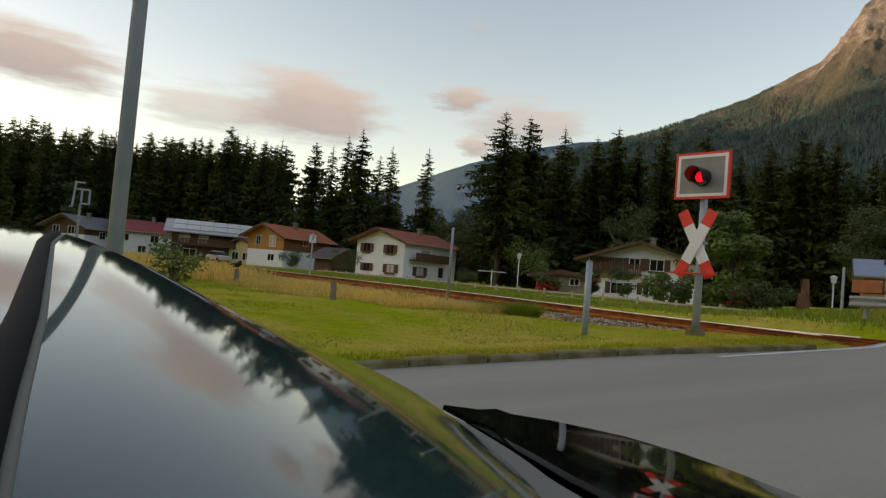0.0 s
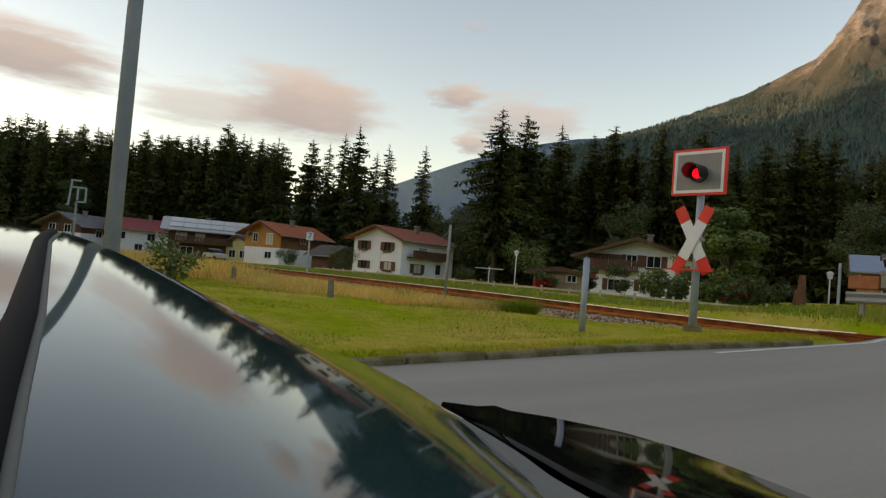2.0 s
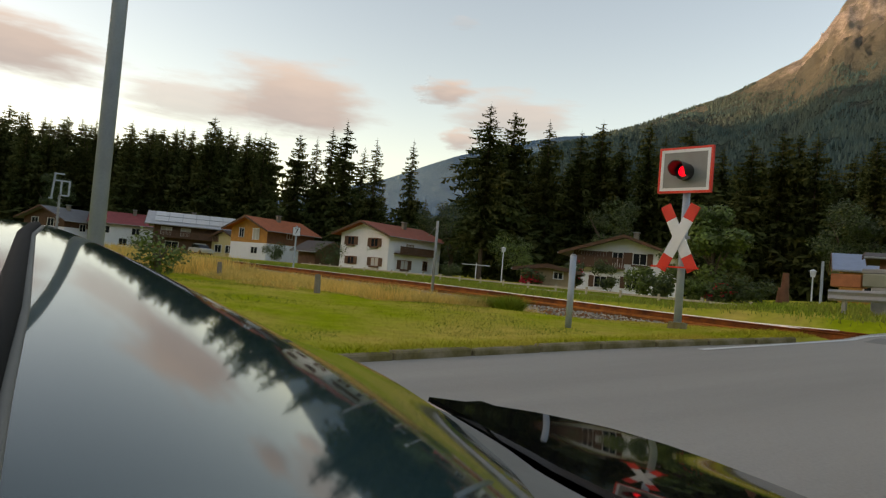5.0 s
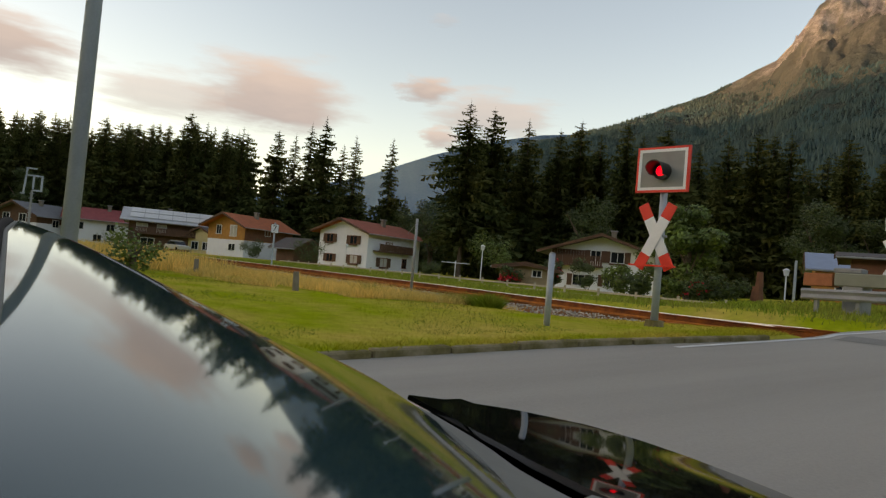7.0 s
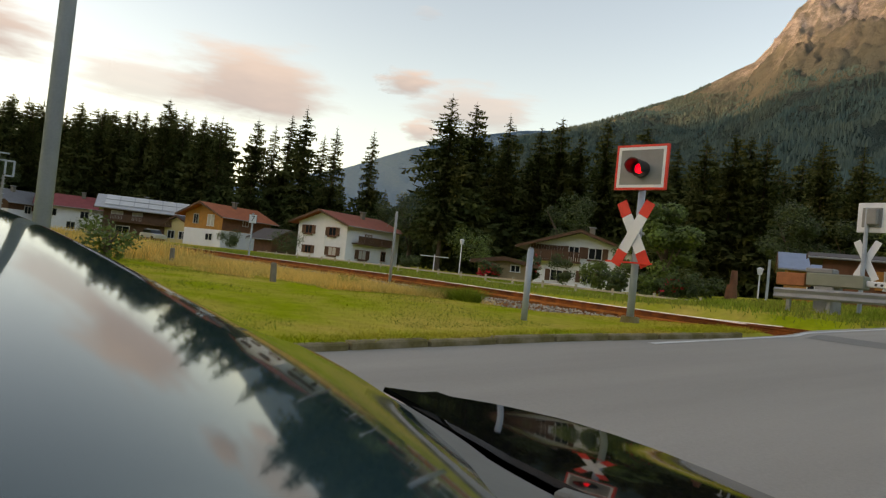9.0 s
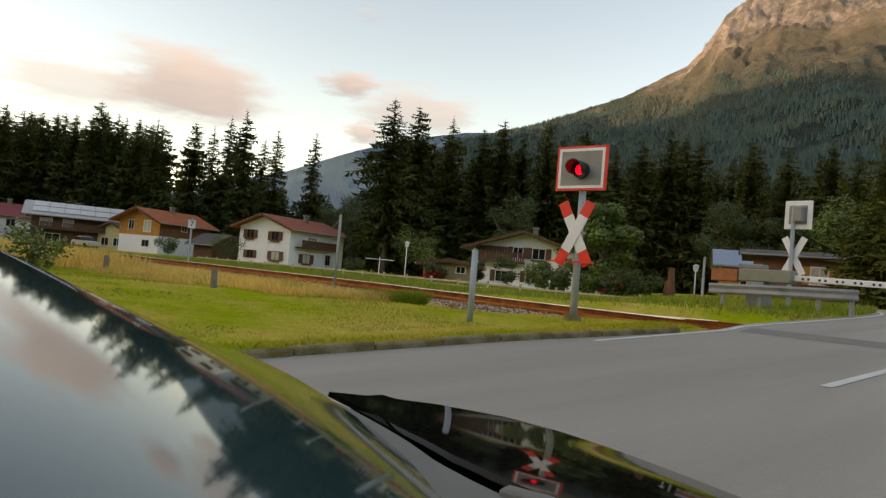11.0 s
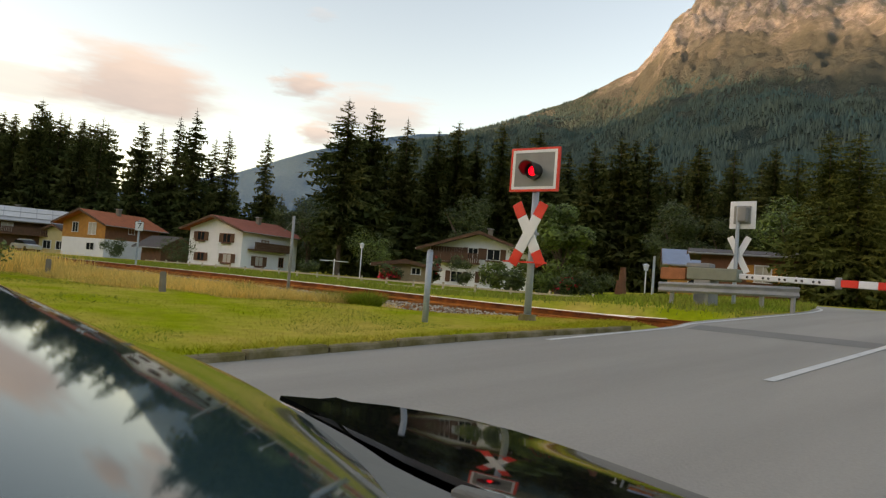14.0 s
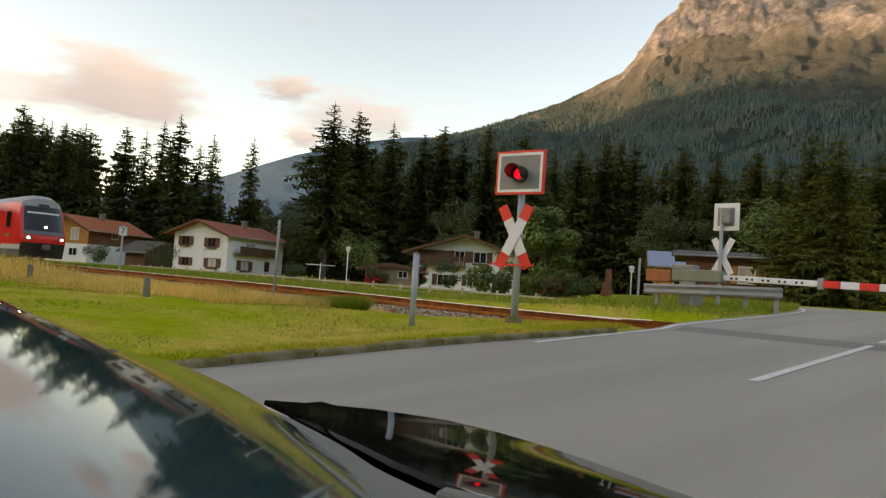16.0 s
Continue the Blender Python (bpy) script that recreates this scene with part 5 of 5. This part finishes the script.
# ---- the car beside the camera ----
def build_car():
    c = thing("car", pose(0, 0, 0), "dark glossy waiting car with mirrored windscreen and black bonnet", "car")

    def poly(coef, deg, u, v):
        k = iter(coef)
        return sum(next(k) * u ** i * v ** j for i in range(deg + 1) for j in range(deg + 1 - i))

    SCREEN = (0.94216, -0.38498, -0.1176, 0.25125, -0.51267, -0.12232, 0.01984, 0.04596, -0.63181, -0.03527, -0.04145, 0.03848, -0.00436, 0.04253, -0.01422)
    BONNET = (0.72509, -0.12184, -0.08148, 0.00945, -0.00647, 0.00005, -0.1999, -0.02162, 0.02436, -0.03793)

    def glass_z(x, y):
        """The doubly curved screen."""
        return poly(SCREEN, 4, min(x, -0.4) + 1.0, y - 0.4) - 0.15 * max(0.0, x + 0.4)

    def outer(x):
        """The screen's far side and lower edge in plan."""
        return float(np.interp(x, (-2.3, -2.2, -2.05, -1.95, -1.86, -1.7, -1.56, -1.4, -1.31, -1.165, -0.95, -0.79, -0.66, -0.5, 0.3), (0.2, 0.3, 0.45, 0.7, 0.905, 0.915, 0.925, 0.926, 0.922, 0.895, 0.797, 0.703, 0.62, 0.57, 0.5)))

    def upper(x):
        return float(np.interp(x, (-2.3, -1.63, -0.78, -0.5, 0.3), (0.135, 0.068, 0.03, 0.012, -0.03)))

    def skin(name, x0, x1, nx, ny, y0f, y1f, zf, m, label=""):
        """A curved panel over a stretch of the car's width, between two edges."""
        V, F = [], []
        for i in range(nx + 1):
            x = x0 + (x1 - x0) * i / nx
            a, b = y0f(x), y1f(x)
            for j in range(ny + 1):
                V.append((x, a + (b - a) * j / ny, zf(x, a + (b - a) * j / ny)))
        for i in range(nx):
            for j in range(ny):
                k = i * (ny + 1) + j
                F.append((k, k + ny + 1, k + ny + 2, k + 1))
        ob = raw(name, V, F, m, c, True)
        if label:
            tagged(ob, label)
        return ob

    skin("windscreen", -2.29, 0.3, 130, 40, lambda x: min(upper(x), outer(x) - 0.01), outer, glass_z, CAR_PAINT, "dark windscreen mirroring sky and trees")
    # bonnet, cowl and the gap between
    def near(x):
        return float(np.interp(x, (-1.56, -1.35, -1.17, -1.05, -0.93, -0.78, 0.3), (1.035, 0.998, 0.956, 0.935, 0.91, 0.90, 0.90)))

    def far(x):
        return float(np.interp(x, (-1.56, -1.545, -1.48, -1.34, -1.19, -1.05, -0.88, -0.62, 0.3), (1.05, 1.2, 1.36, 1.52, 1.58, 1.59, 1.56, 1.47, 1.30)))

    def bonnet_z(x, y):
        return poly(BONNET, 3, min(x, -0.5) + 0.9, y - 1.2) - 0.03 * max(0.0, x + 0.5)

    skin("bonnet", -1.56, 0.3, 70, 26, near, far, bonnet_z, CAR_BLACK, "black mirror-polished bonnet")
    skin("bonnet_front", -1.56, 0.3, 70, 8, far, lambda x: far(x) + 0.35, lambda x, y: bonnet_z(x, far(x)) - 0.75 * (y - far(x)) - 0.6 * (y - far(x)) ** 2, CAR_BLACK)
    skin("bonnet_lip", -1.56, 0.3, 70, 2, lambda x: near(x) - 0.004, near, lambda x, y: bonnet_z(x, near(x)) - 0.012 * (near(x) - y) / 0.004, CAR_BLACK)

    def cowl_end(x):
        return max(outer(x) + 0.025, near(x) - 0.022 - 0.03 * sstep(-1.2, -0.8, x))

    def cowl_z(x, y):
        u = (y - outer(x)) / (cowl_end(x) - outer(x))
        return glass_z(x, outer(x)) - 0.006 + (bonnet_z(x, near(x)) - glass_z(x, outer(x))) * u

    skin("cowl", -1.42, 0.3, 50, 8, lambda x: outer(x) + 0.004, cowl_end, cowl_z, CAR_GREY, "grey plastic cowl below the windscreen")
    skin("cowl_gutter", -1.45, 0.3, 40, 4, lambda x: cowl_end(x) - 0.02, lambda x: near(x) + 0.03, lambda x, y: bonnet_z(x, near(x)) - 0.05, CAR_RUBBER)
    # seal along the screen's upper edge, with a pale lip, and the roof behind it
    for nm, off, r, m in (("screen_seal", -0.016, 0.014, CAR_RUBBER), ("seal_lip", 0.0, 0.005, CAR_GREY)):
        V, F = [], []
        for i in range(61):
            x = -1.95 + 2.2 * i / 60
            y0 = upper(x) + off
            for k in range(9):
                a = radians(180 * k / 8)
                V.append((x, y0 + r * math.cos(a), glass_z(x, y0) + r * math.sin(a) * 0.8))
        for i in range(60):
            for k in range(8):
                b = i * 9 + k
                F.append((b, b + 9, b + 10, b + 1))
        raw(nm, V, F, m, c, True)
    skin("roof", -2.25, 0.3, 60, 24, lambda x: upper(x) - 0.018, lambda x: upper(x) - 1.5,
         lambda x, y: glass_z(x, upper(x)) + 0.004 + 0.035 * (1 - math.exp((y - upper(x) + 0.018) * 2.2)) - 0.02 * sstep(-2.0, -2.25, x), CAR_PAINT)
    # body sides, doors and wheels below
    bm = box(2.2, 4.0, 0.40, (-0.98, -0.35, 0.44), bev=0.12)
    part("body", bm, CAR_BLACK, c)
    part("cabin", box(2.05, 1.5, 0.22, (-0.98, -0.75, 0.72), bev=0.05), CAR_GLASS, c)
    for x in (-1.95, 0.0):
        for y in (0.95, -1.75):
            wl = part("wheel", rod(0.31, 0.31, 0.2, (x - 0.1, y, road_z(y) + 0.31), (0, 90, 0), 24), CAR_RUBBER, c)
            part("rim", rod(0.2, 0.2, 0.21, (x - 0.105, y, road_z(y) + 0.31), (0, 90, 0), 16), GALV, wl)
    # wiper arm in the gap
    part("wiper_arm", join(box(0.34, 0.016, 0.012, (-0.55, 0.865, 0.742), (0, 4, 6), 0.004), box(0.09, 0.035, 0.02, (-0.70, 0.86, 0.748), (0, 0, 14), 0.005)), CAR_GREY, c)
    return c


# ---- the bird on the post ----
def build_bird():
    """A blackbird; its own x points forward. The wings turn on hinges at the shoulders."""
    t = thing("bird", pose(-18.2, 5.1, 0.86), "small black bird that takes off from a post", "bird")
    plume = mat("black_plumage", (0.012, 0.012, 0.014), 0.6, 0.2, 20)

    def egg(name, r, sx, sy, sz, at, ry, m, par=t):
        bm = bmesh.new()
        bmesh.ops.create_uvsphere(bm, u_segments=14, v_segments=9, radius=r)
        bmesh.ops.transform(bm, matrix=pose(*at, 0, ry, 0) @ Matrix.Diagonal((sx, sy, sz, 1)), verts=bm.verts)
        return part(name, bm, m, par, smooth=True)
    egg("body", 0.075, 1.7, 1.0, 0.95, (0, 0, 0.12), -20, plume)
    head = egg("head", 0.045, 1.05, 0.95, 1.0, (0.125, 0, 0.19), 0, plume)
    part("beak", rod(0.012, 0.001, 0.04, (0.165, 0, 0.187), (0, 95, 0), 8), mat("dark_horn", (0.06, 0.05, 0.03), 0.5, 0.1, 20), head)
    part("tail", box(0.16, 0.06, 0.012, (-0.19, 0, 0.075), (0, -22, 0), 0.004), plume, t)
    for sy in (-0.025, 0.025):
        part("leg", rod(0.005, 0.005, 0.07, (0.01, sy, 0.0), seg=6), plume, t)
    wings = []
    for side in (-1, 1):
        bm = bmesh.new()
        prof = ((0.06, 0.0), (0.075, 0.12), (0.02, 0.27), (-0.06, 0.2), (-0.09, 0.1), (-0.07, 0.0))
        lo = [bm.verts.new((x, side * y, -0.004)) for x, y in prof]
        hi = [bm.verts.new((x, side * y, 0.006 - 0.02 * y)) for x, y in prof]
        bm.faces.new(lo)
        bm.faces.new(hi[::-1])
        for i in range(6):
            j = (i + 1) % 6
            bm.faces.new((lo[i], hi[i], hi[j], lo[j]))
        bmesh.ops.recalc_face_normals(bm, faces=bm.faces)
        wings.append((side, part("wing", bm, plume, t)))
    return t, wings


build_crossing()
build_yards()
TRAIN = build_train()
BIRD, WINGS = build_bird()
build_car()
build_grass()


def motions():
    """The train comes along the bend and on towards the crossing."""
    rows = []
    for i in range(17):
        x = -47.3 + 12.6 * (i - 16)
        y = RAIL_Y + 0.75 + track_dy(x)
        back = RAIL_Y + 0.75 + track_dy(x - 20)
        rows.append((float(i), pose(x, y, RAIL_Z, 0, 0, math.degrees(math.atan2(y - back, 20)))))
    walk(TRAIN, rows)
    # the bird leaves its post and flies off into the wood
    way = ((0.0, -18.2, 5.1, 0.86, 10), (1.0, -18.2, 5.1, 0.86, 25), (1.1, -18.25, 5.12, 0.88, 60), (1.2, -18.48, 5.21, 0.98, 100), (1.5, -19.22, 5.54, 1.26, 130), (2.0, -23.95, 7.13, 1.9, 158),
           (2.5, -34.0, 11.0, 2.9, 158), (3.0, -46.0, 15.8, 4.4, 158), (7.4, -122.0, 46.8, 9.0, 158), (8.0, -126.0, 48.4, 8.4, 158), (16.0, -126.0, 48.4, 8.4, 158))
    walk(BIRD, [(t, pose(x, y, z, 0, 0, a)) for t, x, y, z, a in way])
    for side, wing in WINGS:
        beats = [(0.0, -12, 80), (1.0, -12, 78), (1.1, 15, 30)] + [(1.2 + 0.1 * i, 42 if i % 2 == 0 else -28, 0) for i in range(66)] + [(7.9, 0, 40), (8.1, -12, 80), (16.0, -12, 80)]
        walk(wing, [(t, pose(0.02, side * 0.06, 0.15, side * a, 0, side * f)) for t, a, f in beats])


motions()
